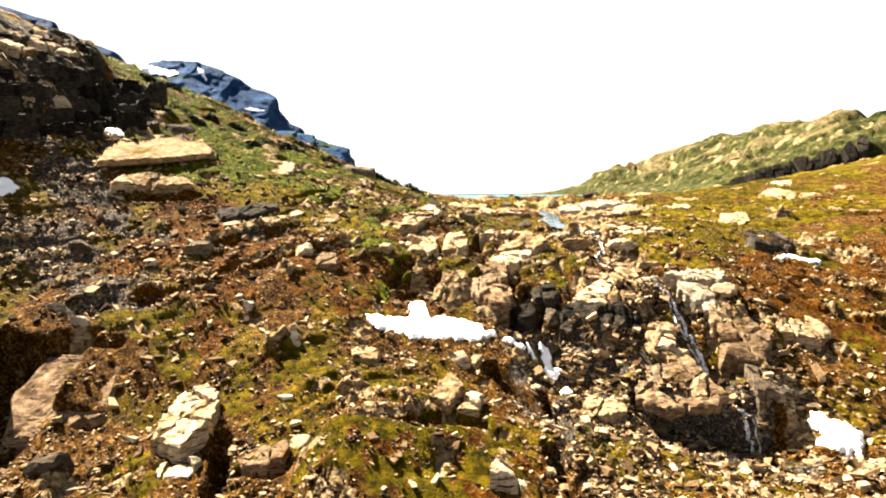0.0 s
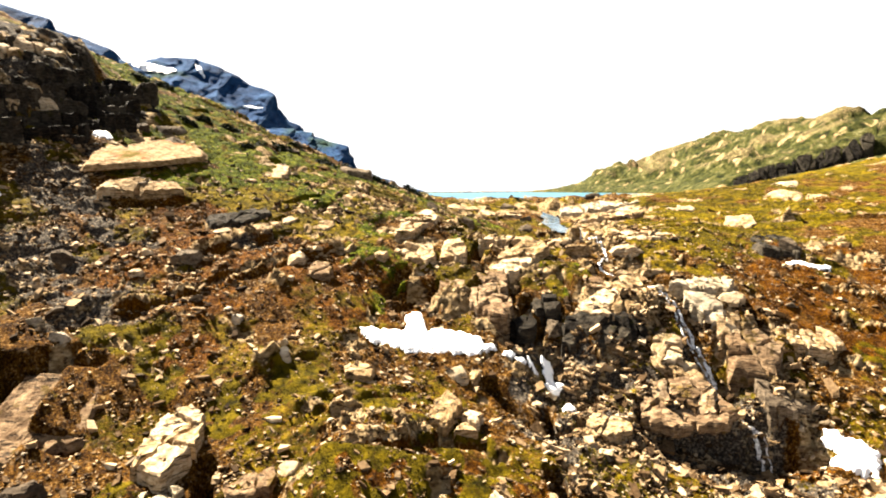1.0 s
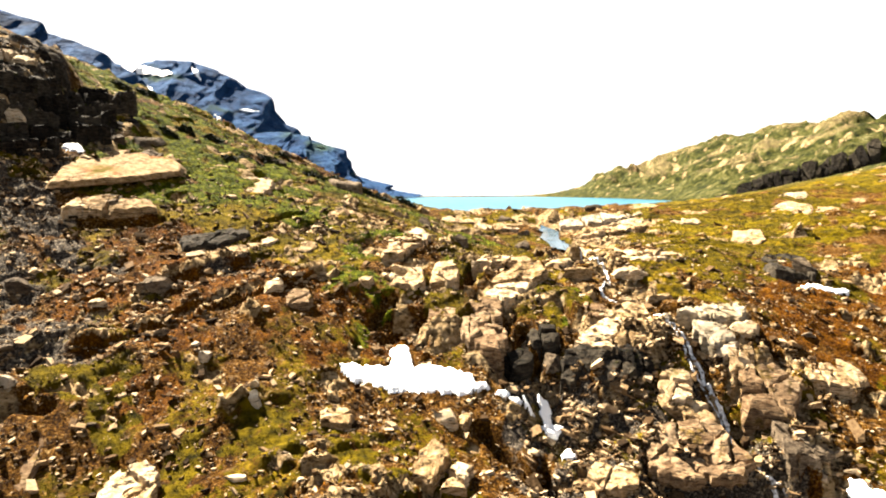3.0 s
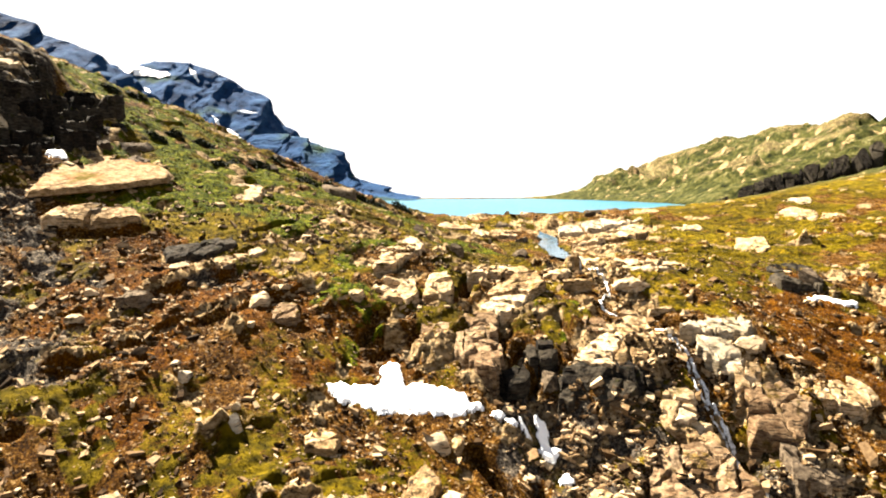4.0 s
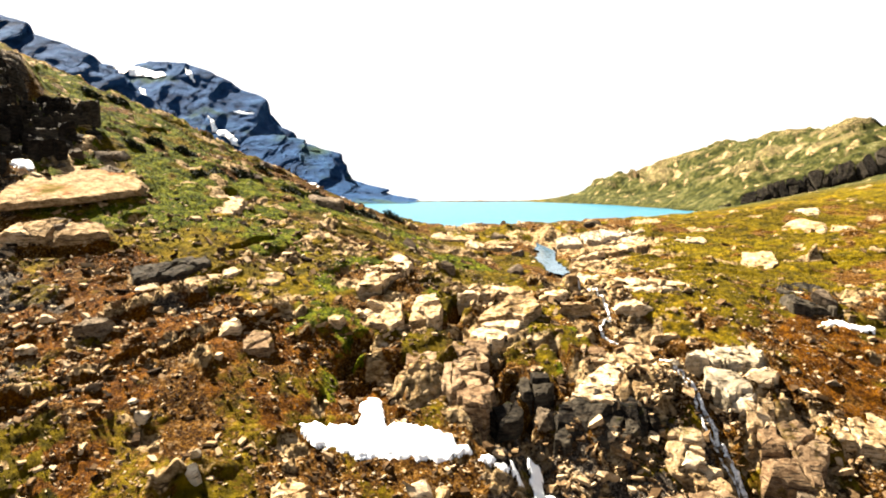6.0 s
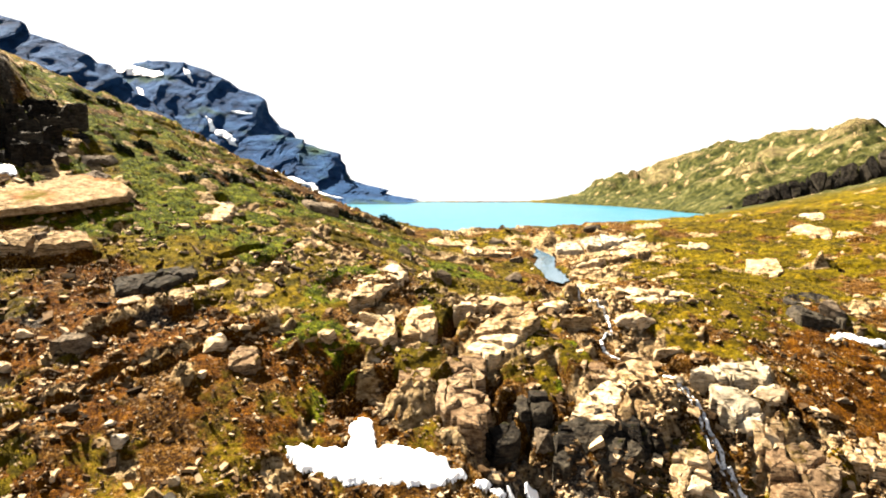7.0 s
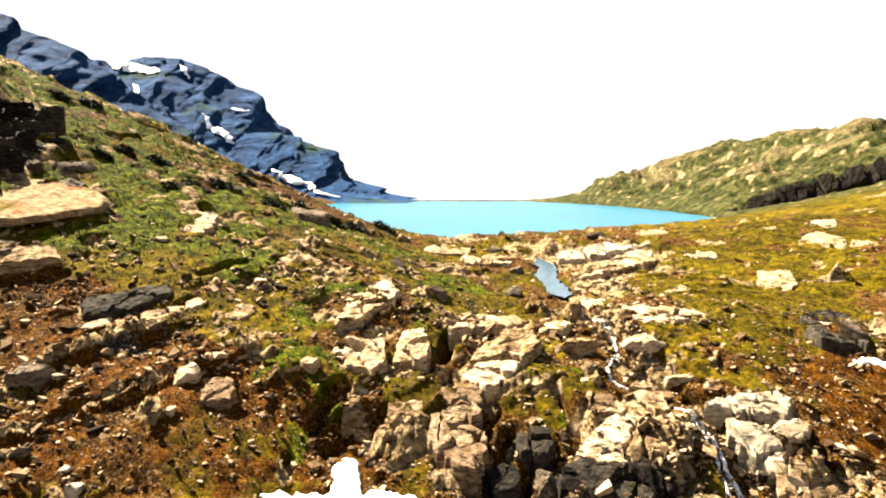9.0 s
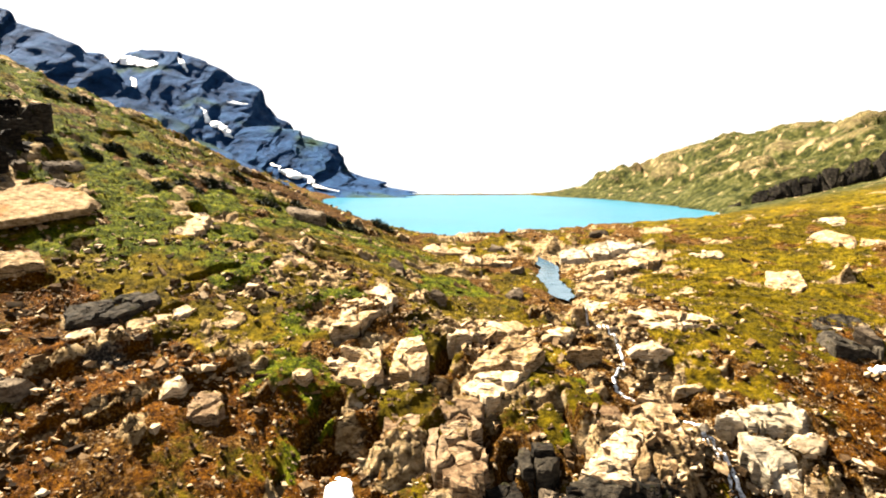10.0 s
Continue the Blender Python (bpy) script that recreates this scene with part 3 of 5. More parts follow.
def hewn(seed, w, d, h, level=3, cuts=13, boxy=2.4, rough=0.04, beds=0, near=(0.55, 0.9)):
    """The points and faces of an angular block of stone, centred on its own middle."""
    rng = np.random.default_rng(seed)
    v, f = BALLS[level]
    v = v / (np.abs(v) ** boxy).sum(1)[:, None] ** (1 / boxy)
    for k in range(cuts):
        n = rng.normal(size=3)
        n[2] = n[2] * 0.8 + (0.5 if k < 3 else 0)
        n /= np.linalg.norm(n)
        reach = rng.uniform(*near)
        v = v - np.maximum(v @ n - reach, 0)[:, None] * n
    if beds:
        lean = np.array((rng.uniform(-0.3, 0.3), rng.uniform(-0.3, 0.3), 1.0))
        p = v @ lean * beds + 0.7 * fbm(v[:, 0] * 2 + seed, v[:, 1] * 2, 1, 3, seed)
        inset = 1 - 0.11 * sawtooth(p, 0.2)
        v = v * np.stack((inset, inset, np.ones(len(v))), 1)
    if rough:
        r = 1 + rough * (fbm(v[:, 0] * 2.5 + seed * 3.1, v[:, 1] * 2.5 + v[:, 2] * 1.7, 1, 4, seed) + 0.6 * fbm(v[:, 2] * 4.5 + seed, v[:, 0] * 3 - v[:, 1] * 4, 1, 3, seed + 5))
        v = v * r[:, None]
    span = np.abs(v).max(0)
    return v / span * (w / 2, d / 2, h / 2), f


def thing(name, x, y, z, label, category, group="", kind=""):
    ob = new(name)
    ob.location = (x, y, z)
    ob.empty_display_size = 0.5
    return tagged(ob, label, category, group, kind)


def part_mesh(name, me, parent, label=""):
    ob = new(name, me)
    ob.parent = parent
    return tagged(ob, label)


def ground_z(x, y):
    return float(ground(np.array([x]), np.array([y]))[0])


def low_z(x, y, r):
    """The lowest ground under a thing of that reach."""
    a = np.linspace(0, 2 * np.pi, 9)[:-1]
    return float(np.min(ground(x + r * np.cos(a), y + r * np.sin(a))))


def lie(x, y, how_far):
    """The turn that lays a thing along the slope, in part or whole."""
    n = Vector((float(relief(x - 2, y) - relief(x + 2, y)), float(relief(x, y - 2) - relief(x, y + 2)), 4.0)).normalized()
    return Matrix.Identity(4) if how_far == 0 else Vector((0, 0, 1)).rotation_difference(n.lerp(Vector((0, 0, 1)), 1 - how_far)).to_matrix().to_4x4()


def outline(rng, w, d, turn, sides=7):
    """An irregular convex outline about that wide and deep."""
    a = np.sort((np.arange(sides) + rng.uniform(-0.32, 0.32, sides)) * 2 * np.pi / sides)
    p = np.stack((np.cos(a), np.sin(a)), 1)
    p = p / (np.abs(p) ** 3.2).sum(1)[:, None] ** (1 / 3.2) * (w / 2, d / 2)
    c, s = math.cos(radians(turn)), math.sin(radians(turn))
    return p @ np.array(((c, s), (-s, c)))


def parted(poly, count, rng):
    """Cut a convex outline along random joints, the largest piece first."""
    def area(p):
        q = np.roll(p, -1, 0)
        return abs((p[:, 0] * q[:, 1] - p[:, 1] * q[:, 0]).sum()) / 2
    pieces = [np.asarray(poly, float)]
    while len(pieces) < count:
        p = pieces.pop(int(np.argmax([area(q) for q in pieces])))
        c = p.mean(0)
        u, _, vt = np.linalg.svd(p - c)
        long = vt[0]
        a = rng.uniform(-0.7, 0.7)
        n = np.array((long[0] * math.cos(a) - long[1] * math.sin(a), long[0] * math.sin(a) + long[1] * math.cos(a)))
        at = (p - c) @ n
        at = at - rng.uniform(-0.3, 0.3) * np.ptp(at)
        for side in (1, -1):
            out = []
            for k in range(len(p)):
                d0, d1 = side * at[k], side * at[(k + 1) % len(p)]
                if d0 >= 0:
                    out.append(p[k])
                if d0 * d1 < 0:
                    out.append(p[k] + (p[(k + 1) % len(p)] - p[k]) * d0 / (d0 - d1))
            pieces.append(np.array(out))
    return pieces


def bedded(poly, thick, rng, layers=3, under=0.12, taper=0.03, chip=0.08, step=0.6, rough=0.075):
    """A block of layered rock on an outline, its top at z = 0: uneven beds, chipped edges and a rough top."""
    centre = poly.mean(0)
    if np.cross(poly[1] - poly[0], poly[2] - poly[1]) < 0:
        poly = poly[::-1]
    size = float(np.sqrt(np.ptp(poly[:, 0]) * np.ptp(poly[:, 1])))
    ring = []
    for k in range(len(poly)):
        p, q = poly[k], poly[(k + 1) % len(poly)]
        n = int(np.clip(round(np.hypot(*(q - p)) / step), 1, 9))
        side = np.array((q[1] - p[1], p[0] - q[0])) / max(np.hypot(*(q - p)), 1e-6)
        for j in range(n):
            f = (j + (rng.uniform(-0.3, 0.3) if j else 0)) / n
            ring.append(p + (q - p) * f + side * (chip * min(size, 4) * rng.uniform(-0.9, 0.5) if j else 0))
    ring = np.array(ring) - centre
    k = len(ring)
    levels = np.concatenate(((0,), np.sort(rng.uniform(0.15, 0.9, layers - 1)), (1,)))[::-1] * -thick
    rows = []
    for j in range(layers):
        s = 1 - under * (1 - (j + 1) / layers) + rng.uniform(-0.05, 0.03)
        shift = rng.normal(size=2) * 0.02 * size
        wob = 1 + 0.03 * rng.normal(size=(k, 1))
        for e, z in ((1.0, levels[j] + 0.02), (1 - taper, levels[j + 1] - 0.02)):
            rows.append(np.column_stack((ring * s * e * wob + shift, np.full(k, z))))
    rows[-1][:, 2] -= chip * min(size, 5) * rng.uniform(0, 0.8, k)
    top = rows[-1][:, :2]
    inner = int(np.clip(size / 1.1, 3, 12))
    for e in (1 - (np.arange(inner) + 0.4) / inner):
        xy = top * e
        z = rough * min(size, 5) * fbm(xy[:, 0] + centre[0] + 3 * thick, xy[:, 1] + centre[1], 1.9, 3, 7)
        rows.append(np.column_stack((xy, z)))
    v = np.concatenate(rows + [np.zeros((1, 3)), np.array(((0, 0, -thick),))])
    n, i = len(rows), np.arange(k)
    nxt = (i + 1) % k
    faces = [(r * k + i[m], r * k + nxt[m], (r + 1) * k + nxt[m], (r + 1) * k + i[m]) for r in range(n - 1) for m in range(k)]
    faces += [((n - 1) * k + m, (n - 1) * k + (m + 1) % k, n * k) for m in range(k)]
    faces += [((m + 1) % k, m, n * k + 1) for m in range(k)]
    return v + (*centre, 0), [tuple(int(q) for q in f) for f in faces]


def knocked(v, rng, cuts, low=0.55, high=0.95):
    """Knock corners off a block along flat planes."""
    mid = (v.max(0) + v.min(0)) / 2
    half = np.maximum((v.max(0) - v.min(0)) / 2, 1e-3)
    u = (v - mid) / half
    for _ in range(cuts):
        n = rng.normal(size=3)
        n[2] = abs(n[2]) * 0.9 + 0.2
        n /= np.linalg.norm(n)
        u = u - np.maximum(u @ n - rng.uniform(low, high) * 1.15, 0)[:, None] * n
    return u * half + mid


def boulder(name, x, y, w, d, h, turn=0.0, seed=1, label="", material=None, tilt=(0, 0), sunk=0.42, rise=None):
    """A boulder or slab that lies on the slope, partly bedded in it."""
    rng = np.random.default_rng(seed)
    flat = name == "rock_slab"
    thick = 1.6 * h if not flat else h + 1.2
    v, f = bedded(outline(rng, w, d, turn + rng.uniform(-20, 20), int(rng.integers(5, 8))), thick, rng, 2 if flat else int(rng.integers(1, 3)), 0.05, 0.1 if not flat else 0.03, 0.07)
    v = knocked(v, rng, 3 if flat else 6, 0.85 if flat else 0.5, 1.1 if flat else 0.95)
    z = 0.5 * (ground_z(x, y) + low_z(x, y, 0.3 * min(w, d)))
    up = (0.3 if flat else 1 - sunk) * h if rise is None else rise
    ob = new(name, mesh_of(name, v.tolist(), f, material or ROCK_PALE))
    ob.matrix_world = pose(x, y, z + up) @ lie(x, y, 0.9 if flat else 0.5) @ pose(0, 0, 0, tilt[0] + rng.uniform(-5, 9), tilt[1] + rng.uniform(-11, 2), 0)
    return tagged(ob, label, name.replace("_", " "), name.replace("_", " ") + "s on the slope")


def bedrock(poly, rise, thick, count, seed, label, material, name="rock_outcrop", dip=(0.10, 0.0), layers=3, top=None, gap=0.965, under=0.12, uneven=0.2, step=0.6, rough=0.075, chip=0.10):
    """A bed of rock on an outline of the plan, cut by joints into blocks whose tops keep one tilted plane."""
    rng = np.random.default_rng(seed)
    p = np.array(poly, float)
    cx, cy = p.mean(0)
    gz = relief(p[:, 0], p[:, 1]) if top is None else np.zeros(len(p)) + top - rise
    plane = np.linalg.lstsq(np.column_stack((p - (cx, cy), np.ones(len(p)))), gz, rcond=None)[0]
    rise = 0.62 * rise if top is None else rise
    base = thing(name, cx, cy, plane[2] + rise, label, "crag" if name == "crag" else "rock outcrop", "outcrops on the slope")
    for piece in parted(p - (cx, cy), int(1.7 * count) if count > 1 else 1, rng):
        c = piece.mean(0)
        v, f = bedded(c + (piece - c) * (gap if count > 1 else 1.0), thick, rng, layers, under, 0.04, chip, step, rough)
        v = knocked(v, rng, 4, 0.8, 1.15)
        dx, dy = plane[0] + dip[0] + 0.05 * rng.normal(), plane[1] + dip[1] + 0.05 * rng.normal()
        v[:, 2] += dx * (v[:, 0] - c[0]) + dy * (v[:, 1] - c[1]) + (plane[0] + dip[0]) * c[0] + (plane[1] + dip[1]) * c[1] + uneven * rng.normal()
        part_mesh("block", mesh_of("block", v.tolist(), f, material), base)
    return base


def outcrop(x, y, w, d, h, turn, count, seed, label, material, name="rock_outcrop"):
    """An outcrop of that size: its beds rise towards the gully and break off there."""
    p = outline(np.random.default_rng(seed), w, d, turn, 8) + (x, y)
    return bedrock(p, 0.32 * h, 1.2 * h + 1.0, count, seed, label, material, name, (0.06 + 0.03 * (seed % 4), -0.03 * (seed % 3)), 3 if h > 2 else 2)


SNOW_BEDS = []


def snow_patch(blobs, thick, label, cell=0.14, seed=1, group="snow patches on the slope"):
    """Old snow that fills a hollow: blobs are (x, y, rx, ry)."""
    SNOW_BEDS.extend(blobs)
    b = np.array(blobs, float)
    x0, x1 = (b[:, 0] - b[:, 2]).min() - 1, (b[:, 0] + b[:, 2]).max() + 1
    y0, y1 = (b[:, 1] - b[:, 3]).min() - 1, (b[:, 1] + b[:, 3]).max() + 1
    x, y = np.meshgrid(np.arange(x0, x1, cell), np.arange(y0, y1, cell))
    wx, wy = x + 0.6 * fbm(x, y, 2.2, 4, seed) + 0.3 * fbm(x, y, 0.8, 2, seed + 2), y + 0.5 * fbm(x, y, 2.2, 4, seed + 4) + 0.3 * fbm(x, y, 0.8, 2, seed + 6)
    field = np.full(x.shape, -1.0)
    for bx, by, rx, ry in blobs:
        field = np.maximum(field, 1 - np.hypot((wx - bx) / rx, (wy - by) / ry))
    soft = relief(x, y) - gully(x, y)
    bed = ground(x, y)
    for _ in range(10):
        bed[1:-1, 1:-1] = (bed[:-2, 1:-1] + bed[2:, 1:-1] + bed[1:-1, :-2] + bed[1:-1, 2:]) / 4
    top = np.maximum(bed, soft) + thick * ease(0.0, 0.28, field) + 0.12 * fbm(x, y, 2.5, 3, seed + 8) - 0.25 * (field < 0.0)
    ok = field > -0.04
    keep = ok[:-1, :-1] & ok[1:, :-1] & ok[:-1, 1:] & ok[1:, 1:]
    ob = new("snow_patch", grid_mesh("snow_patch", x, y, top, SNOW, keep))
    return tagged(ob, label, "snow patch", group)


def water_thread(points, widths, label, seed=1):
    """A strand of falling water along points of the plan, lying on its bed."""
    k = np.array(points, float)
    run = np.linspace(0, 1, len(k))
    s = np.linspace(0, 1, 26 * len(k))
    x, y = np.interp(s, run, k[:, 0]), np.interp(s, run, k[:, 1])
    x = x + 0.35 * soft_noise(s * 3.1 * len(k), s * 0 + seed, seed)
    w = np.interp(s, np.linspace(0, 1, len(widths)), widths) * (0.75 + 0.5 * soft_noise(s * 5 * len(k), s * 0, seed + 3))
    across = np.array((-0.5, -0.2, 0.2, 0.5))
    gx, gy = x[:, None] + w[:, None] * across, y[:, None] + 0 * across
    gz = np.max(ground(gx, gy), axis=1, keepdims=True) + np.array((0.0, 0.14, 0.14, 0.0))
    return tagged(new("waterfall", grid_mesh("waterfall", gx, gy, gz, FOAM)), label, "waterfall", "strands of the stream")


# ---- the land, one sheet to the horizon ----
def steps_between(lo, hi, fine_lo, fine_hi, cell, growth, most):
    mid = list(np.arange(fine_lo, fine_hi, cell))
    up, d = [], cell
    p = mid[-1]
    while p < hi:
        d = min(d * growth, most) if p < 700 else d * 1.15
        p += d
        up.append(p)
    down, d, p = [], cell, mid[0]
    while p > lo:
        d = min(d * growth, most) if p > -450 else d * 1.15
        p -= d
        down.append(p)
    return np.array(down[::-1] + mid + up)


def build_land():
    xs = steps_between(-3500, 3500, -72, 84, 0.30, 1.05, 3.2)
    ys = steps_between(-400, 6000, 57, 165, 0.30, 1.014, 3.5)
    x, y = np.meshgrid(xs, ys)
    dz, masks = roughness(x, y)
    z = relief(x, y) + dz - gully(x, y)
    me = grid_mesh("ground", x, y, z, GROUND)
    for name, values in zip(("grass", "rust", "moss", "rock", "scree"), masks):
        me.attributes.new(name, "FLOAT", "POINT").data.foreach_set("value", np.ascontiguousarray(values, np.float32).ravel())
    lush = spots(x, y, LUSH, 6) * ease(-0.5, 0.1, fbm(x, y, 8, 3, 131))
    me.attributes.new("lush", "FLOAT", "POINT").data.foreach_set("value", np.ascontiguousarray(lush, np.float32).ravel())
    # where the hill's turf takes the haze-greyed colour
    hazed_turf = ease(255, 300, y) * ease(90, 115, x)
    me.attributes.new("hazed_turf", "FLOAT", "POINT").data.foreach_set("value", np.ascontiguousarray(hazed_turf, np.float32).ravel())
    tagged(new("ground", me), "rough alpine slope of turf, russet heath and bare gneiss", "ground", kind="structure")


build_land()

# ---- the lake and the mountains behind it ----
lx, ly = np.meshgrid(np.linspace(-140, 220, 90), np.linspace(204, 690, 120))
tagged(new("water", grid_mesh("water", lx, ly, np.full(lx.shape, LAKE_Z), LAKE)), "turquoise glacial lake with a calm surface", "lake", kind="structure")

# glowing sheet added behind everything to turn the low sky and valley haze white
haze = Nodes("glowing_sky_sheet", 1.0, 0.0, 1.0)
haze.bsdf.inputs["Emission Color"].default_value, haze.bsdf.inputs["Emission Strength"].default_value = (0.97, 0.985, 1.0, 1), 0.15
hx, hz = np.meshgrid(np.linspace(-3800, 3800, 24), np.linspace(-900, 1900, 8))
tagged(new("backdrop", grid_mesh("backdrop", hx, np.full(hx.shape, 4300.0) - (hx / 3800) ** 2 * 1800, hz, haze.mat)), "glowing white sheet standing in for the bright hazy sky over the valley", "haze", kind="structure")

MOUNTAIN_LABELS = {"near": "dark shaded mountain ridge behind the green spur", "main": "rocky mountain with blue haze in its colour and old snow in its gullies",
                   "shoulder": "dark rocky shoulder that falls to the lake"}
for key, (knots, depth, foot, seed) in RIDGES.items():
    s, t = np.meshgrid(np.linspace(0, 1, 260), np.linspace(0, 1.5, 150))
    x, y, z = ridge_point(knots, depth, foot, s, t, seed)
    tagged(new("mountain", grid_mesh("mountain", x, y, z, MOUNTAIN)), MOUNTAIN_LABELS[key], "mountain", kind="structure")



def mountain_snow(key, path, label):
    """A strip of old snow on a mountain: path holds (s, t, half width in metres along the slope)."""
    knots, depth, foot, seed = RIDGES[key]
    p = np.array(path, float)
    u = np.linspace(0, len(p) - 1, 14 * len(p))
    s, t, half = (np.interp(u, np.arange(len(p)), p[:, k]) for k in range(3))
    half = half * (0.8 + 0.6 * soft_noise(u * 2.3, u * 0, seed)) / depth
    o = np.linspace(-1, 1, 7)
    x, y, z = ridge_point(knots, depth, foot, s[:, None] + 0 * o, t[:, None] + half[:, None] * o, seed)
    rise = 0.6 * (1 - o ** 2)
    tagged(new("snow_field", grid_mesh("snow_field", x, y - 1.4 - rise, z + 0.8 + rise, SNOW)), label, "snow field", "snow on the mountains")


mountain_snow("main", ((0.53, 0.60, 1), (0.571, 0.54, 4), (0.602, 0.51, 6), (0.642, 0.49, 5), (0.67, 0.46, 1)), "white snow strip lying aslant on the mountain")
mountain_snow("shoulder", ((0.43, 0.40, 1), (0.47, 0.33, 3), (0.52, 0.27, 5), (0.60, 0.21, 5), (0.70, 0.165, 3), (0.75, 0.14, 1)), "white snow strip above the lake")
mountain_snow("main", ((0.17, 0.98, 3), (0.23, 0.93, 8), (0.286, 0.88, 9), (0.323, 0.85, 6), (0.35, 0.84, 2)), "broad white snow field in the saddle")
mountain_snow("main", ((0.405, 0.94, 2), (0.425, 0.89, 5), (0.44, 0.84, 2)), "small snow patch under the summit")
mountain_snow("main", ((0.33, 0.70, 2), (0.345, 0.66, 5), (0.36, 0.63, 2)), "small snow patch in a gully")
mountain_snow("main", ((0.585, 0.75, 1), (0.60, 0.76, 3), (0.62, 0.78, 1)), "small snow patch on a ledge")

# ---- the pool and the stream below it ----
def stream_water(y0, y1, half, lift, label):
    """Clear water that fills the stream's bed between two places."""
    y, off = np.meshgrid(np.arange(y0, y1, 0.4), np.linspace(-1, 1, 13), indexing="ij")
    bed = bend(y, ((60, 46), (85, 41.3), (95, 38.7), (105, 39.2), (112, 35), (118, 30.5), (126, 30), (150, 29.5), (170, 29.5), (182, 31), (210, 26)))
    taper = ease(y0, y0 + 4, y) * (1 - ease(y1 - 6, y1, y)) + 0.12
    x = bed + off * half * taper * (1 + 0.35 * soft_noise(y / 4, y * 0 + np.sign(off), 6)) + 0.8 * soft_noise(y / 9, y * 0, 3)
    z = relief(bed, y) + lift + 0.05 * fbm(x, y, 2, 2, 4)
    return tagged(new("stream", grid_mesh("stream", x, y, z, POOL)), label, "stream")


stream_water(149, 186, 1.9, -0.45, "still blue pool of the stream below the lake")
water_thread(((29.1, 144), (28.6, 130), (31.4, 123), (30.8, 118), (28.0, 113), (27.8, 111), (29.5, 109.5)), (0.3, 0.4, 0.5, 0.45, 0.45), "thin white strand of the stream between boulders", 2)
water_thread(((34.6, 107), (36, 104.7), (37, 101), (37.5, 98.5), (38.6, 95.6), (39.6, 93.1), (40.2, 89.5), (40.4, 86.4), (40.8, 84.5), (41.6, 83.8), (42.4, 83.3), (43.2, 82.6)), (0.3, 0.7, 0.8, 0.9, 0.8, 0.5), "white waterfall strand over dark rock", 3)
water_thread(((35.2, 105.5), (36.4, 100), (36.9, 97), (38.0, 94.2), (39.3, 92.4)), (0.2, 0.4, 0.45, 0.3), "narrow side strand of the waterfall", 5)
water_thread(((39.3, 92.6), (40.4, 90.2), (41.2, 87.4), (41.9, 84.3), (42.9, 83.6), (43.8, 82.8)), (0.25, 0.35, 0.3), "narrow side strand of the waterfall", 8)

# ---- snow ----
snow_patch(((-8.8, 91.2, 2.2, 1.6), (-4.8, 91.4, 4.2, 2.3), (-3.2, 94.9, 1.6, 3.6), (0.2, 91.7, 4.2, 2.5), (3.8, 91.6, 2.8, 1.8), (6.6, 91.0, 1.5, 0.7)), 0.3,
           "long patch of old white snow in a hollow of the slope", seed=3)
snow_patch(((15.3, 91.4, 0.9, 1.7), (16.3, 89.6, 1.3, 1.3)), 0.4, "broken white snow tongue between dark rocks", seed=5)
snow_patch(((17.4, 86.3, 1.1, 1.2),), 0.4, "rounded lump of old snow in the gully", seed=7)
snow_patch(((13.2, 90.4, 0.6, 0.9),), 0.3, "small scrap of snow in the gully", seed=8)
snow_patch(((9.8, 90.6, 1.0, 0.6), (11.6, 90.2, 0.9, 0.5)), 0.3, "thin scraps of snow trailing down the gully", seed=9)
snow_patch(((51.6, 78.6, 3.0, 2.6), (52.8, 80.6, 2.4, 2.6), (51.4, 82.6, 1.3, 1.5)), 0.5, "rounded white snow patch on brown scree", seed=11)
snow_patch(((66.5, 119.4, 2.6, 0.9), (69.5, 118.6, 2.6, 0.8), (71.4, 118.8, 1.2, 0.6)), 0.3, "thin snow strip under the dark rock step", seed=13)
snow_patch(((-69.0, 136.0, 1.8, 1.5), (-67.0, 135.0, 1.0, 0.8)), 0.4, "bluish snow scrap at the foot of the crag", seed=15)
snow_patch(((-72.3, 106.0, 1.6, 2.0),), 0.4, "bluish snow scrap among shaded boulders", seed=16)

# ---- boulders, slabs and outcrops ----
# crags whose shade is put into their near-black rock colour
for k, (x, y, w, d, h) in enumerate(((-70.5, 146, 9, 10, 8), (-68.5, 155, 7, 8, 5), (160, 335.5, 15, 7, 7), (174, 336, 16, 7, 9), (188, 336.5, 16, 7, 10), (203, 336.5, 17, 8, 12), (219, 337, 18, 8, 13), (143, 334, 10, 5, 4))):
    outcrop(x, y, w, d, 0.8 * h, 20 - 7 * k % 30, 3, 500 + k, "dark shaded crag of broken gneiss on the hillside", ROCK_SHADED, "crag")
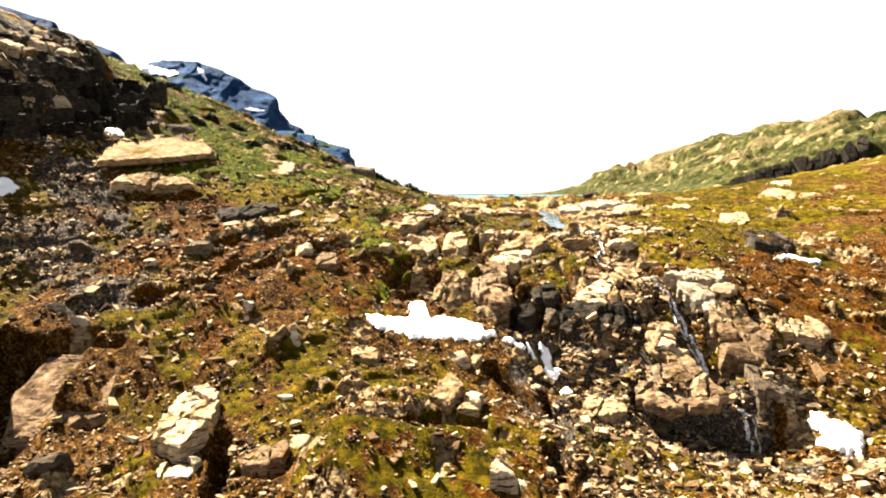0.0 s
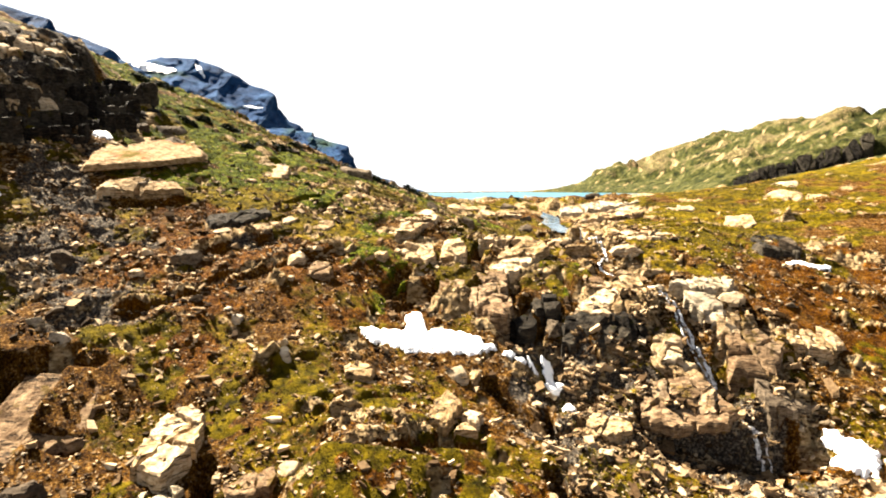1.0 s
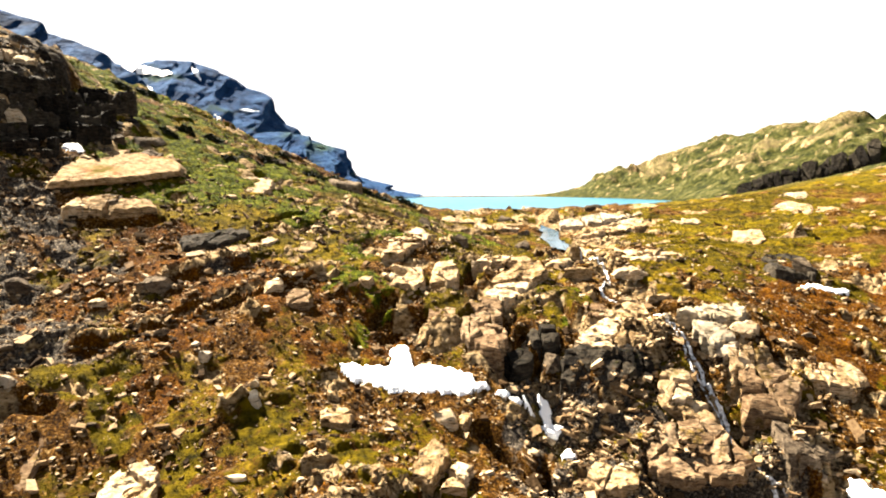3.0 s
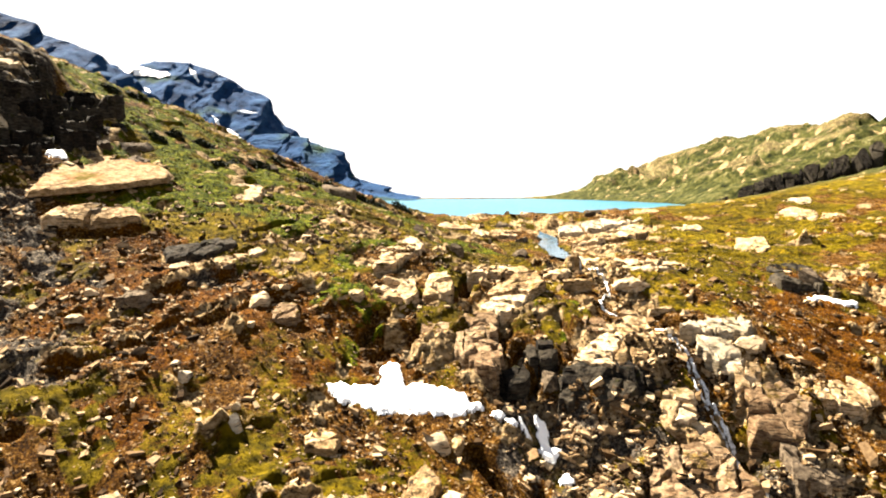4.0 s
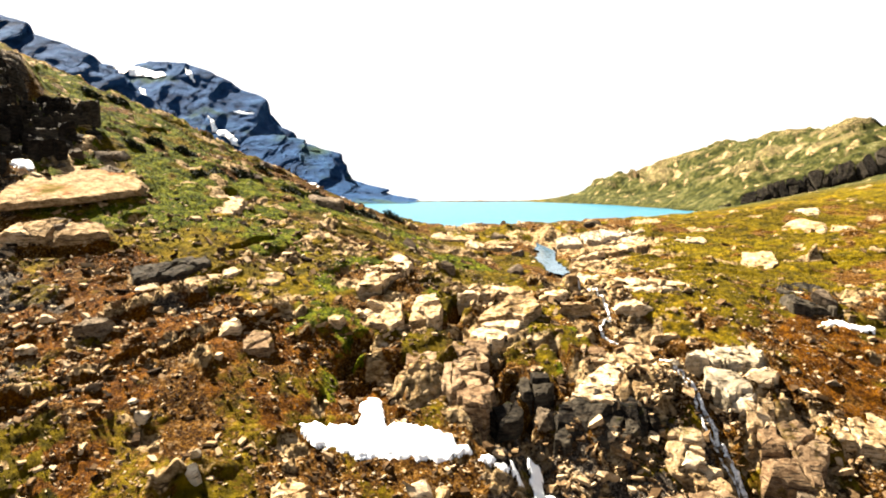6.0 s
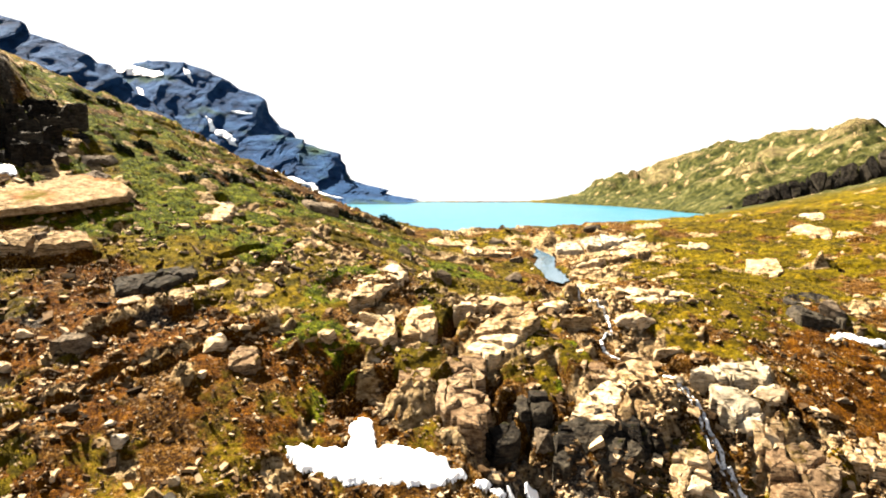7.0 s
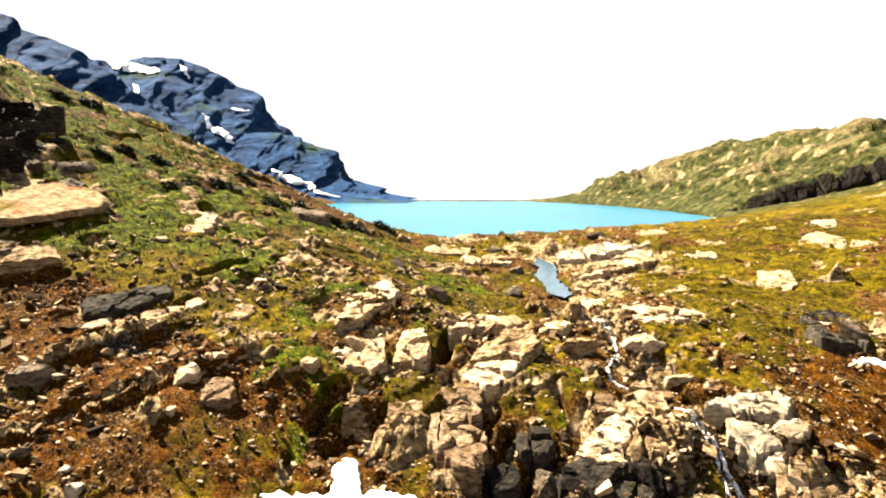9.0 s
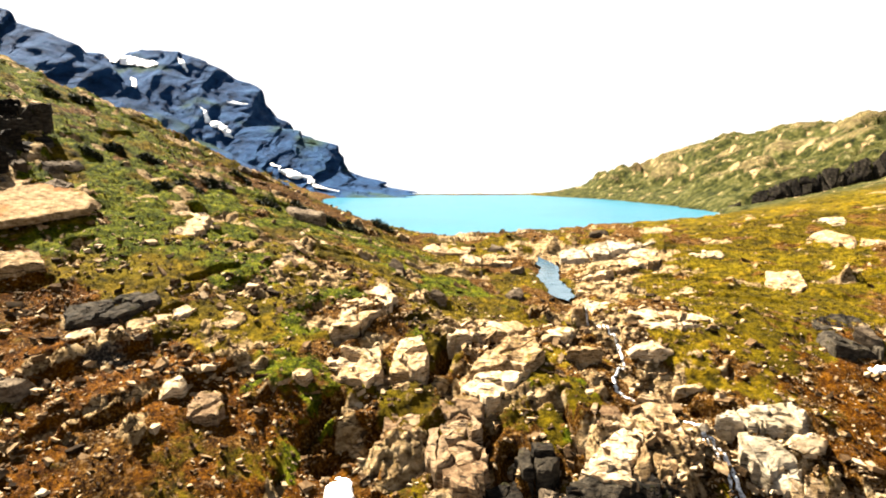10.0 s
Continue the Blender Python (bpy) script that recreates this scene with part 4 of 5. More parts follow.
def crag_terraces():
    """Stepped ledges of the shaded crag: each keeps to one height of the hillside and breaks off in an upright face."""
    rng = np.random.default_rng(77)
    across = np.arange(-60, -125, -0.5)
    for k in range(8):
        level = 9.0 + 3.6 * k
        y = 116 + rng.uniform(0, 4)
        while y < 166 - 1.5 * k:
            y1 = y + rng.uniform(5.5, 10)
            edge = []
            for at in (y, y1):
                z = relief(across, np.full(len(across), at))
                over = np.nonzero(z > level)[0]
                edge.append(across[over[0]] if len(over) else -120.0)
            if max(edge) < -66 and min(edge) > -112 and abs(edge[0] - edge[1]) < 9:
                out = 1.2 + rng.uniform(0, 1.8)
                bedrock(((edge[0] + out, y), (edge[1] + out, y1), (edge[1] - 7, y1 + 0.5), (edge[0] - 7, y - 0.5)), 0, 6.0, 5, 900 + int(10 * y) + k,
                        "dark shaded ledge of broken gneiss on the crag", ROCK_SHADED, "crag",
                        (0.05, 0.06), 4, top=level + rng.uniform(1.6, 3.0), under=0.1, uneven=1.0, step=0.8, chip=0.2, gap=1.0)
            y = y1


# the terraces carry the crag's shade in their colour; sunlit ledges stay pale
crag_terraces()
for k, (x, y, w, d) in enumerate(((-93, 139, 13, 4.5), (-88, 148, 11, 4), (-96, 147, 13, 4), (-85, 127.5, 9, 4), (-80, 134, 7, 3))):
    bedrock(outline(np.random.default_rng(40 + k), w, d, 12, 7) + (x, y), 5.0, 2.6, 2, 240 + k, "thin pale ledge lit by the sun on the crag", ROCK_PALE, dip=(0.0, -0.1), under=0.3)
# out of view, added to cast shade over the hollow by the brown boulder
bedrock(((-78, 64), (-55.5, 65), (-51.8, 68), (-55.5, 78), (-62, 86), (-78, 88)), 1.0, 22, 5, 41, "unseen cliff added to shade the hollow beside the brown boulder", ROCK_SHADED, "crag", (-0.05, 0.03), 6, top=-10.0, under=0.05, uneven=0.7)
# the great slab and the ledges under it
bedrock(((-64.5, 118.5), (-56.5, 126.5), (-48.2, 136.6), (-49.5, 140), (-55, 142.5), (-63, 141.5), (-67.5, 136), (-66.5, 126)), 1.7, 1.7, 1, 64, "great tilted gneiss slab with orange lichen and moss", ROCK_RUST, "rock_slab", (0.03, -0.03), 2, under=0.4, step=1.2, rough=0.03, chip=0.04)
bedrock(((-59.5, 114), (-53, 117.4), (-47, 122.4), (-49.5, 125.2), (-55, 122.5), (-60, 119)), 2.2, 2.2, 2, 65, "long pale ledge with a dark undercut front", ROCK_PALE, dip=(0.03, -0.08), under=0.4)
# the shade of its front is put into this ledge's dark colour
bedrock(((-39, 111.5), (-33.5, 114.2), (-30, 118.6), (-31.5, 121), (-36, 119), (-41, 115)), 0.9, 3.2, 2, 66, "long split ledge on the heath, its front's shade put in its colour", ROCK_SHADED, dip=(0.04, -0.10), under=0.2)
bedrock(((-38, 108.6), (-33, 110.4), (-25, 116.5), (-25.5, 118.4), (-31, 115.4), (-38, 110.8)), 0.25, 1.5, 3, 67, "thin pale bed of rock in front of the ledge", ROCK_PALE, dip=(0.0, 0.0))
# the outcrops under the lake's rim
bedrock(((-8.4, 116.5), (-4, 118), (-0.2, 123.5), (0.4, 126.5), (-2.5, 130), (-7, 125)), 0.9, 2.8, 3, 113, "lichened tan outcrop with an undercut edge", ROCK_PALE, dip=(0.12, -0.04), under=0.25)
bedrock(((0.2, 110.5), (4.4, 110.0), (5.2, 114), (4.2, 118.5), (0.8, 117.5)), 1.6, 4.2, 2, 125, "tall pale block with a shaded flank", ROCK_PALE, dip=(0.14, -0.10), under=0.1)
bedrock(((-7, 107.5), (-2, 107.0), (-0.3, 110), (-1, 114.5), (-6, 114)), 0.7, 2.4, 4, 126, "broken pale beds beside the tall block", ROCK_PALE)
bedrock(((8.8, 110), (11.6, 106.2), (16, 110.5), (19.8, 115.5), (19.4, 121), (15.5, 121.5), (11, 116)), 1.5, 4.6, 4, 130, "bright tan outcrop with split faces", ROCK_PALE, dip=(0.16, -0.06), under=0.18)
bedrock(((7.0, 119), (14, 121.5), (20, 127), (17, 130.5), (9, 126)), 0.9, 3.4, 3, 131, "pale cracked beds above a black cleft", ROCK_PALE, dip=(0.08, -0.08), under=0.2)
bedrock(((4.6, 100), (7.4, 95.5), (10.2, 94.4), (11.6, 98), (11.2, 103.5), (8, 106.8), (5, 104)), 1.5, 4.6, 6, 135, "brown lichened outcrop with dark seams", ROCK_BROWN, dip=(0.14, -0.12), uneven=0.3)
# flat washed beds beside the pool
bedrock(((31, 152), (38, 154), (47, 162), (45, 166), (34, 161)), 0.5, 1.6, 3, 231, "flat pale washed beds beside the pool", ROCK_PALE, dip=(0.0, -0.02))
bedrock(((35, 168), (45, 170), (57, 179), (56, 184), (44, 179), (36, 173)), 0.6, 1.8, 4, 232, "flat pale washed beds beside the pool", ROCK_PALE, dip=(0.0, -0.02))
bedrock(((34, 181), (45, 184), (60, 192), (58, 197), (44, 193), (35, 187)), 0.6, 1.8, 4, 233, "flat pale washed beds beside the pool", ROCK_WHITE, dip=(0.0, -0.02))
bedrock(((12, 176), (22, 178), (25, 184), (18, 187), (11, 182)), 0.5, 1.8, 3, 234, "flat pale washed beds below the lake", ROCK_PALE, dip=(0.0, -0.02))
bedrock(((33, 127), (40, 126), (44, 131), (40, 136), (34, 133)), 0.6, 2.0, 4, 235, "broken pale beds above the falls", ROCK_PALE, dip=(0.03, -0.04))
# the rocks round the falls
bedrock(((20.5, 98.6), (25, 97.4), (30.5, 98.6), (33.5, 102), (33.6, 109.4), (30.5, 110), (26, 105.5)), 1.8, 4.0, 7, 140, "broad tan outcrop with diagonal cracks", ROCK_PALE, dip=(0.05, -0.05), under=0.28, gap=0.955)
# wet rock, blackened in colour for the shade under the tan outcrop
bedrock(((20.5, 95.8), (27, 95.0), (31.5, 96.2), (31, 98.6), (22, 98.6)), 0.2, 3.5, 4, 141, "wet rock face beside the stream, darkened in colour for shade", ROCK_SHADED)
bedrock(((38.4, 101.2), (40.5, 98.6), (43.2, 98.4), (45.2, 101.6), (44, 103.6), (39.5, 104.2)), 1.3, 3.2, 2, 144, "large sun-bleached white block above the stream", ROCK_WHITE, dip=(0.02, -0.05), under=0.15)
bedrock(((37.2, 105.8), (42, 105.2), (47.2, 104.6), (49.3, 107.4), (48.6, 110.2), (41.5, 108.8)), 1.2, 3.0, 5, 145, "row of sun-bleached white rock blocks above the stream", ROCK_WHITE, dip=(0.0, -0.04), gap=0.9)
bedrock(((41.2, 91.2), (47.2, 89.8), (50.4, 94.2), (48, 97.6), (42.6, 96.4)), 2.0, 6.0, 3, 202, "striped tan rock face beside the falls", ROCK_BROWN, dip=(0.05, -0.05), layers=6, under=0.05)
bedrock(((41.8, 96.6), (45.2, 96.2), (46, 98.8), (42.4, 99.2)), 1.4, 3.5, 3, 203, "stack of square tan blocks beside the falls", ROCK_PALE)
bedrock(((31.5, 91.5), (35, 91.8), (36, 95.5), (33, 96.6), (30.8, 94.2)), 1.4, 3.6, 3, 208, "pale mossy block beside the falling water", ROCK_PALE, dip=(0.08, -0.1))
bedrock(((26.0, 82.6), (30, 80.6), (36.6, 80.8), (39.2, 83.4), (36, 89.6), (28, 88.6)), 0.0, 1.5, 6, 205, "tan ledge over a black hollow beside the stream", ROCK_BROWN, dip=(0.0, 0.0), top=np.array((-26.4, -26.8, -26.6, -25.2, -22.6, -22.8)), under=0.2)
bedrock(((43.6, 84.6), (46.5, 84.0), (50.5, 86.6), (49, 90.5), (43.8, 89.6)), 1.0, 3.6, 5, 212, "dark stepped beds beside the falls", ROCK_GREY, dip=(-0.04, -0.1), under=0.2)
bedrock(((52.0, 96.4), (58, 95.0), (62.5, 98), (60, 102), (54, 101)), 0.9, 3.0, 4, 204, "pale broken ledge on the russet heath", ROCK_PALE, dip=(0.03, -0.08), under=0.25)
# the whole step is coloured near-black for the shade on its flank
bedrock(((60.5, 121), (67.5, 121.5), (72, 128), (73, 137), (66, 136), (61, 128)), 1.0, 6.5, 4, 153, "rock step in the heath with its flank's shade put in its colour", ROCK_SHADED, dip=(-0.05, -0.04), under=0.3)
# the near rocks at the foot of the slope
bedrock(((-48.5, 66.6), (-44, 66.4), (-37.4, 69.2), (-38.6, 75.6), (-43, 78.2), (-49, 77.2), (-50.5, 72)), 0.0, 4.0, 1, 884, "great brown boulder over a black hollow", ROCK_BROWN, "boulder", (0.0, 0.0), 3, top=np.array((-26.0, -24.6, -22.2, -18.4, -17.2, -17.9, -21.6)), under=0.45, step=0.9)
bedrock(((-30.6, 64.2), (-26.6, 62.4), (-24.6, 66.2), (-25.4, 71.6), (-28, 74), (-31.2, 72.6)), 2.4, 6.5, 4, 182, "upright pale outcrop with a shaded side", ROCK_PALE, dip=(0.06, -0.06), under=0.08, gap=0.96)
bedrock(((-29, 60.2), (-25, 60.4), (-24.2, 62.6), (-28.6, 62.9)), 0.9, 2.6, 2, 183, "pale angular blocks at the outcrop's foot", ROCK_WHITE, under=0.2)
bedrock(((4.2, 56.2), (8.6, 55.8), (10.2, 59.6), (8.6, 62.6), (5.6, 62)), 2.0, 6.0, 3, 191, "pale split rock nose at the end of the bench", ROCK_PALE, dip=(0.1, -0.12), gap=0.88)
bedrock(((-1.2, 74.4), (1.0, 74.0), (3.0, 79.6), (1.2, 82.4), (-0.6, 79)), 1.0, 3.2, 1, 186, "upright pale block with a shaded side", ROCK_PALE, dip=(0.12, 0.0))
bedrock(((1.8, 74.2), (4.6, 75.0), (5.6, 78.6), (3.4, 79.2)), 1.0, 3.6, 2, 187, "pale block over a dark hollow", ROCK_PALE, dip=(0.05, -0.1), under=0.25)
bedrock(((-11.6, 80.4), (-8, 79.8), (-7.6, 83.0), (-10.2, 84.2), (-12, 82.6)), 1.0, 3.0, 2, 184, "pale blocky boulder below the snow", ROCK_PALE, dip=(0.12, -0.08), under=0.2)
boulder("boulder", -39.6, 60.6, 5.4, 2.2, 2.4, 24, 180, "grey slab-sided boulder with a lit edge", ROCK_GREY)
boulder("boulder", -35.6, 59.8, 3.4, 2.4, 2.2, 12, 181, "grey weathered boulder on the stony slope", ROCK_GREY)
boulder("boulder", 43.4, 97.0, 2.6, 2.4, 2.4, -2, 149, "square white block over the falls", ROCK_WHITE)
boulder("boulder", -57.6, 142.7, 6.3, 4.2, 3.0, -8, 101, "grey rounded boulder beside the great slab", ROCK_GREY)
boulder("boulder", -63.3, 150.4, 7.4, 4.1, 1.4, -1, 102, "grey weathered boulder on the stony slope", ROCK_GREY)
boulder("boulder", -65.6, 145.9, 5.3, 4.0, 2.6, 6, 103, "grey weathered boulder on the stony slope", ROCK_GREY)
boulder("boulder", -60.4, 152.9, 6.1, 4.0, 2.5, 13, 104, "dark flat boulder half sunk in turf", ROCK_GREY)
boulder("rock_slab", -36.9, 142.0, 10.0, 10.8, 1.5, -10, 105, "flat pale gneiss slab lying in the turf", ROCK_PALE)
boulder("rock_slab", -18.0, 150.7, 8.7, 11.0, 1.1, -3, 106, "flat pale gneiss slab lying in the turf", ROCK_PALE)
boulder("rock_slab", -16.0, 134.3, 7.6, 7.3, 1.1, 4, 107, "flat pale gneiss slab lying in the turf", ROCK_PALE)
boulder("rock_slab", -18.0, 129.6, 5.0, 3.6, 0.6, 11, 108, "flat pale gneiss slab lying in the turf", ROCK_PALE)
boulder("boulder", -54.5, 120.7, 4.4, 3.8, 3.6, -12, 109, "dark blocky boulder under the great slab", ROCK_GREY)
boulder("boulder", -51.6, 122.2, 6.3, 3.5, 2.1, -5, 110, "pale angular gneiss boulder bedded in the slope", ROCK_PALE)
boulder("rock_slab", -21.3, 116.1, 5.9, 4.1, 0.9, 9, 112, "flat pale gneiss slab lying in the turf", ROCK_PALE)
boulder("rock_slab", -15.5, 108.9, 4.2, 3.0, 0.7, -7, 114, "flat pale gneiss slab lying in the turf", ROCK_PALE)
boulder("boulder", -9.6, 107.2, 3.8, 2.1, 1.8, 0, 115, "pale rounded boulder among turf and stones", ROCK_PALE)
boulder("boulder", -20.7, 105.3, 1.9, 1.3, 1.4, 7, 116, "pale angular gneiss boulder bedded in the slope", ROCK_PALE)
boulder("boulder", -22.4, 102.6, 4.6, 2.5, 2.5, 14, 117, "pale angular gneiss boulder bedded in the slope", ROCK_PALE)
outcrop(-19.1, 101.6, 5.9, 3.6, 1.3, -9, 2, 118, "brown lichened outcrop with dark seams", ROCK_BROWN)
boulder("rock_slab", -31.7, 96.7, 4.1, 2.3, 0.5, -2, 119, "flat pale gneiss slab lying in the turf", ROCK_PALE)
boulder("boulder", -29.2, 90.8, 1.9, 1.1, 0.9, 5, 120, "small white-topped boulder on dark scree", ROCK_WHITE)
boulder("boulder", -27.5, 88.9, 2.8, 2.3, 2.4, 12, 121, "cracked white boulder on russet heath", ROCK_WHITE)
boulder("boulder", -19.7, 84.2, 1.8, 1.3, 1.4, -11, 122, "small white-topped boulder on dark scree", ROCK_WHITE)
boulder("boulder", -38.8, 100.9, 5.8, 3.2, 3.0, 3, 124, "grey weathered boulder on the stony slope", ROCK_GREY)
boulder("boulder", 6.3, 135.7, 3.5, 5.2, 2.5, -6, 127, "grey weathered boulder on the stony slope", ROCK_GREY)
boulder("boulder", -1.6, 150.3, 5.1, 7.4, 2.8, 1, 128, "grey weathered boulder on the stony slope", ROCK_GREY)
boulder("rock_slab", 8.3, 189.3, 13.7, 11.0, 1.7, 8, 129, "flat pale gneiss slab lying in the turf", ROCK_PALE)
outcrop(20.5, 124.5, 10.3, 6.4, 1.6, -8, 3, 131, "cracked tan gneiss outcrop with stepped beds", ROCK_PALE)
boulder("boulder", 24.8, 117.0, 6.0, 3.6, 3.4, -1, 132, "pale angular gneiss boulder bedded in the slope", ROCK_PALE)
outcrop(8.8, 105.8, 5.3, 4.8, 2.7, 6, 2, 133, "brown lichened outcrop with dark seams", ROCK_BROWN)
outcrop(2.4, 103.9, 4.7, 2.9, 1.6, 13, 2, 134, "brown lichened outcrop with dark seams", ROCK_BROWN)
boulder("boulder", 14.7, 101.3, 3.8, 2.4, 2.6, 4, 137, "pale angular gneiss boulder bedded in the slope", ROCK_PALE)
boulder("boulder", 17.7, 97.2, 4.1, 3.0, 3.1, 11, 138, "greenish grey boulder beside the stream", ROCK_GREY)
# wet gully rock, with shade put into its near-black colour
outcrop(19.4, 95.1, 2.6, 4.2, 3.2, -12, 2, 139, "wet rock face beside the stream, darkened in colour for shade", ROCK_SHADED)
outcrop(26.2, 97.3, 8.4, 5.2, 1.4, 2, 3, 141, "wet rock face beside the stream, darkened in colour for shade", ROCK_SHADED)
boulder("boulder", 36.9, 113.5, 5.8, 3.2, 2.3, 9, 142, "pale angular gneiss boulder bedded in the slope", ROCK_PALE)
outcrop(25.6, 106.3, 4.0, 3.3, 1.9, -14, 2, 143, "brown lichened outcrop with dark seams", ROCK_BROWN)
boulder("boulder", 47.0, 103.8, 5.2, 2.9, 2.8, -9, 148, "pale angular gneiss boulder bedded in the slope", ROCK_PALE)
boulder("rock_slab", 30.8, 94.8, 4.1, 2.3, 0.5, 12, 151, "flat pale gneiss slab lying in the turf", ROCK_PALE)
boulder("boulder", 31.8, 92.5, 3.7, 3.4, 2.9, -11, 152, "pale angular gneiss boulder bedded in the slope", ROCK_PALE)
boulder("boulder", 68.2, 126.1, 4.5, 4.5, 4.0, 3, 154, "grey weathered boulder on the stony slope", ROCK_GREY)
boulder("rock_slab", 96.5, 181.4, 10.4, 15.4, 2.1, 10, 155, "flat pale gneiss slab lying in the turf", ROCK_PALE)
boulder("rock_slab", 73.2, 158.6, 8.9, 13.2, 2.3, -13, 156, "flat pale gneiss slab lying in the turf", ROCK_PALE)
boulder("rock_slab", 104.4, 195.8, 9.3, 7.5, 1.1, -6, 157, "flat pale gneiss slab lying in the turf", ROCK_PALE)
boulder("rock_slab", 103.3, 176.0, 5.9, 8.8, 0.9, 1, 158, "flat pale gneiss slab lying in the turf", ROCK_PALE)
boulder("boulder", 35.0, 119.9, 7.5, 4.2, 2.0, 8, 159, "pale angular gneiss boulder bedded in the slope", ROCK_PALE)
boulder("boulder", 31.3, 125.0, 2.4, 2.8, 2.1, -15, 160, "grey weathered boulder on the stony slope", ROCK_GREY)
boulder("rock_slab", 47.4, 179.7, 15.0, 8.3, 1.8, -8, 161, "flat pale gneiss slab lying in the turf", ROCK_PALE)
boulder("rock_slab", 51.6, 187.1, 14.2, 7.9, 1.7, -1, 162, "flat pale gneiss slab lying in the turf", ROCK_PALE)
boulder("rock_slab", 37.4, 164.5, 10.7, 6.0, 1.3, 6, 163, "flat pale gneiss slab lying in the turf", ROCK_PALE)
boulder("rock_slab", 34.4, 143.2, 9.1, 7.0, 1.1, 13, 164, "flat pale gneiss slab lying in the turf", ROCK_PALE)
boulder("rock_slab", 42.1, 130.4, 12.5, 6.9, 1.5, -10, 165, "flat pale gneiss slab lying in the turf", ROCK_PALE)
boulder("rock_slab", 50.3, 147.7, 4.9, 7.2, 0.9, -3, 166, "flat pale gneiss slab lying in the turf", ROCK_PALE)
boulder("rock_slab", 67.6, 182.5, 9.6, 5.8, 1.2, 4, 167, "flat pale gneiss slab lying in the turf", ROCK_PALE)
boulder("boulder", 23.4, 171.5, 4.8, 6.3, 2.5, 11, 168, "grey weathered boulder on the stony slope", ROCK_GREY)
boulder("boulder", 19.9, 149.7, 4.7, 5.7, 2.5, -12, 169, "grey weathered boulder on the stony slope", ROCK_GREY)
boulder("boulder", 20.3, 189.0, 6.2, 3.5, 1.8, -5, 170, "grey weathered boulder on the stony slope", ROCK_GREY)
boulder("boulder", 47.6, 198.5, 6.7, 4.4, 2.4, 2, 171, "grey weathered boulder on the stony slope", ROCK_GREY)
boulder("rock_slab", 64.3, 207.9, 10.7, 11.3, 1.3, 9, 172, "flat pale gneiss slab lying in the turf", ROCK_PALE)
boulder("rock_slab", -6.8, 119.5, 4.5, 2.9, 0.7, -14, 173, "flat pale gneiss slab lying in the turf", ROCK_PALE)
boulder("boulder", -17.6, 103.1, 2.3, 1.8, 1.9, -7, 174, "pale angular gneiss boulder bedded in the slope", ROCK_PALE)
boulder("boulder", -42.5, 198.2, 5.1, 5.0, 1.9, 0, 175, "grey weathered boulder on the stony slope", ROCK_GREY)
boulder("boulder", -20.6, 166.2, 10.6, 9.4, 3.6, 7, 176, "low dark crag at the lake's edge", ROCK_GREY)
boulder("boulder", -37.2, 167.3, 6.9, 6.5, 2.5, 14, 177, "grey weathered boulder on the stony slope", ROCK_GREY)
boulder("boulder", -50.8, 82.4, 3.4, 2.3, 2.3, -9, 178, "small white-topped boulder on dark scree", ROCK_WHITE)
boulder("boulder", -46.1, 80.3, 4.0, 2.7, 2.6, -2, 179, "small white-topped boulder on dark scree", ROCK_WHITE)
boulder("boulder", -19.6, 81.5, 2.1, 1.4, 1.4, 10, 185, "lone white stone on the heath", ROCK_WHITE)
boulder("boulder", 2.2, 85.7, 4.1, 2.3, 2.1, 1, 188, "pale angular gneiss boulder bedded in the slope", ROCK_PALE)
boulder("boulder", 4.7, 85.7, 2.2, 2.2, 2.3, 8, 189, "pale angular gneiss boulder bedded in the slope", ROCK_PALE)
boulder("rock_slab", -7.5, 68.8, 2.8, 1.7, 0.5, -15, 190, "flat pale gneiss slab lying in the turf", ROCK_PALE)
outcrop(-18.6, 63.6, 5.7, 3.5, 1.6, 6, 2, 193, "brown lichened outcrop with dark seams", ROCK_BROWN)
boulder("boulder", -14.8, 65.8, 3.5, 1.9, 2.0, 13, 194, "pale angular gneiss boulder bedded in the slope", ROCK_PALE)
boulder("boulder", -18.3, 71.7, 3.0, 1.7, 1.3, -10, 195, "pale angular gneiss boulder bedded in the slope", ROCK_PALE)
boulder("boulder", -45.2, 102.8, 3.2, 1.8, 1.5, -3, 196, "pale angular gneiss boulder bedded in the slope", ROCK_PALE)
boulder("boulder", -44.5, 96.6, 2.6, 1.6, 1.5, 4, 197, "pale angular gneiss boulder bedded in the slope", ROCK_PALE)
boulder("boulder", -55.2, 97.4, 4.3, 2.5, 2.3, 11, 198, "bluish grey boulder on the scree", ROCK_GREY)
boulder("boulder", -54.8, 122.2, 4.5, 3.7, 3.1, -5, 200, "grey weathered boulder on the stony slope", ROCK_GREY)
boulder("boulder", 33.2, 92.1, 3.8, 3.6, 3.4, 14, 207, "pale angular gneiss boulder bedded in the slope", ROCK_PALE)
outcrop(35.0, 91.1, 5.0, 3.4, 1.7, -9, 2, 208, "cracked tan gneiss outcrop with stepped beds", ROCK_PALE)
outcrop(21.6, 81.2, 6.2, 4.6, 2.5, -2, 2, 209, "cracked tan gneiss outcrop with stepped beds", ROCK_PALE)
# more wet gully rock whose near-black colour stands in for shade
outcrop(16.7, 100.3, 5.1, 3.2, 1.7, -4, 2, 213, "wet rock face beside the stream, darkened in colour for shade", ROCK_SHADED)
outcrop(12.6, 96.4, 4.3, 3.3, 1.2, 3, 2, 214, "wet rock face beside the stream, darkened in colour for shade", ROCK_SHADED)
outcrop(23.6, 96.5, 10.9, 6.7, 1.8, 10, 3, 215, "wet rock face beside the stream, darkened in colour for shade", ROCK_SHADED)
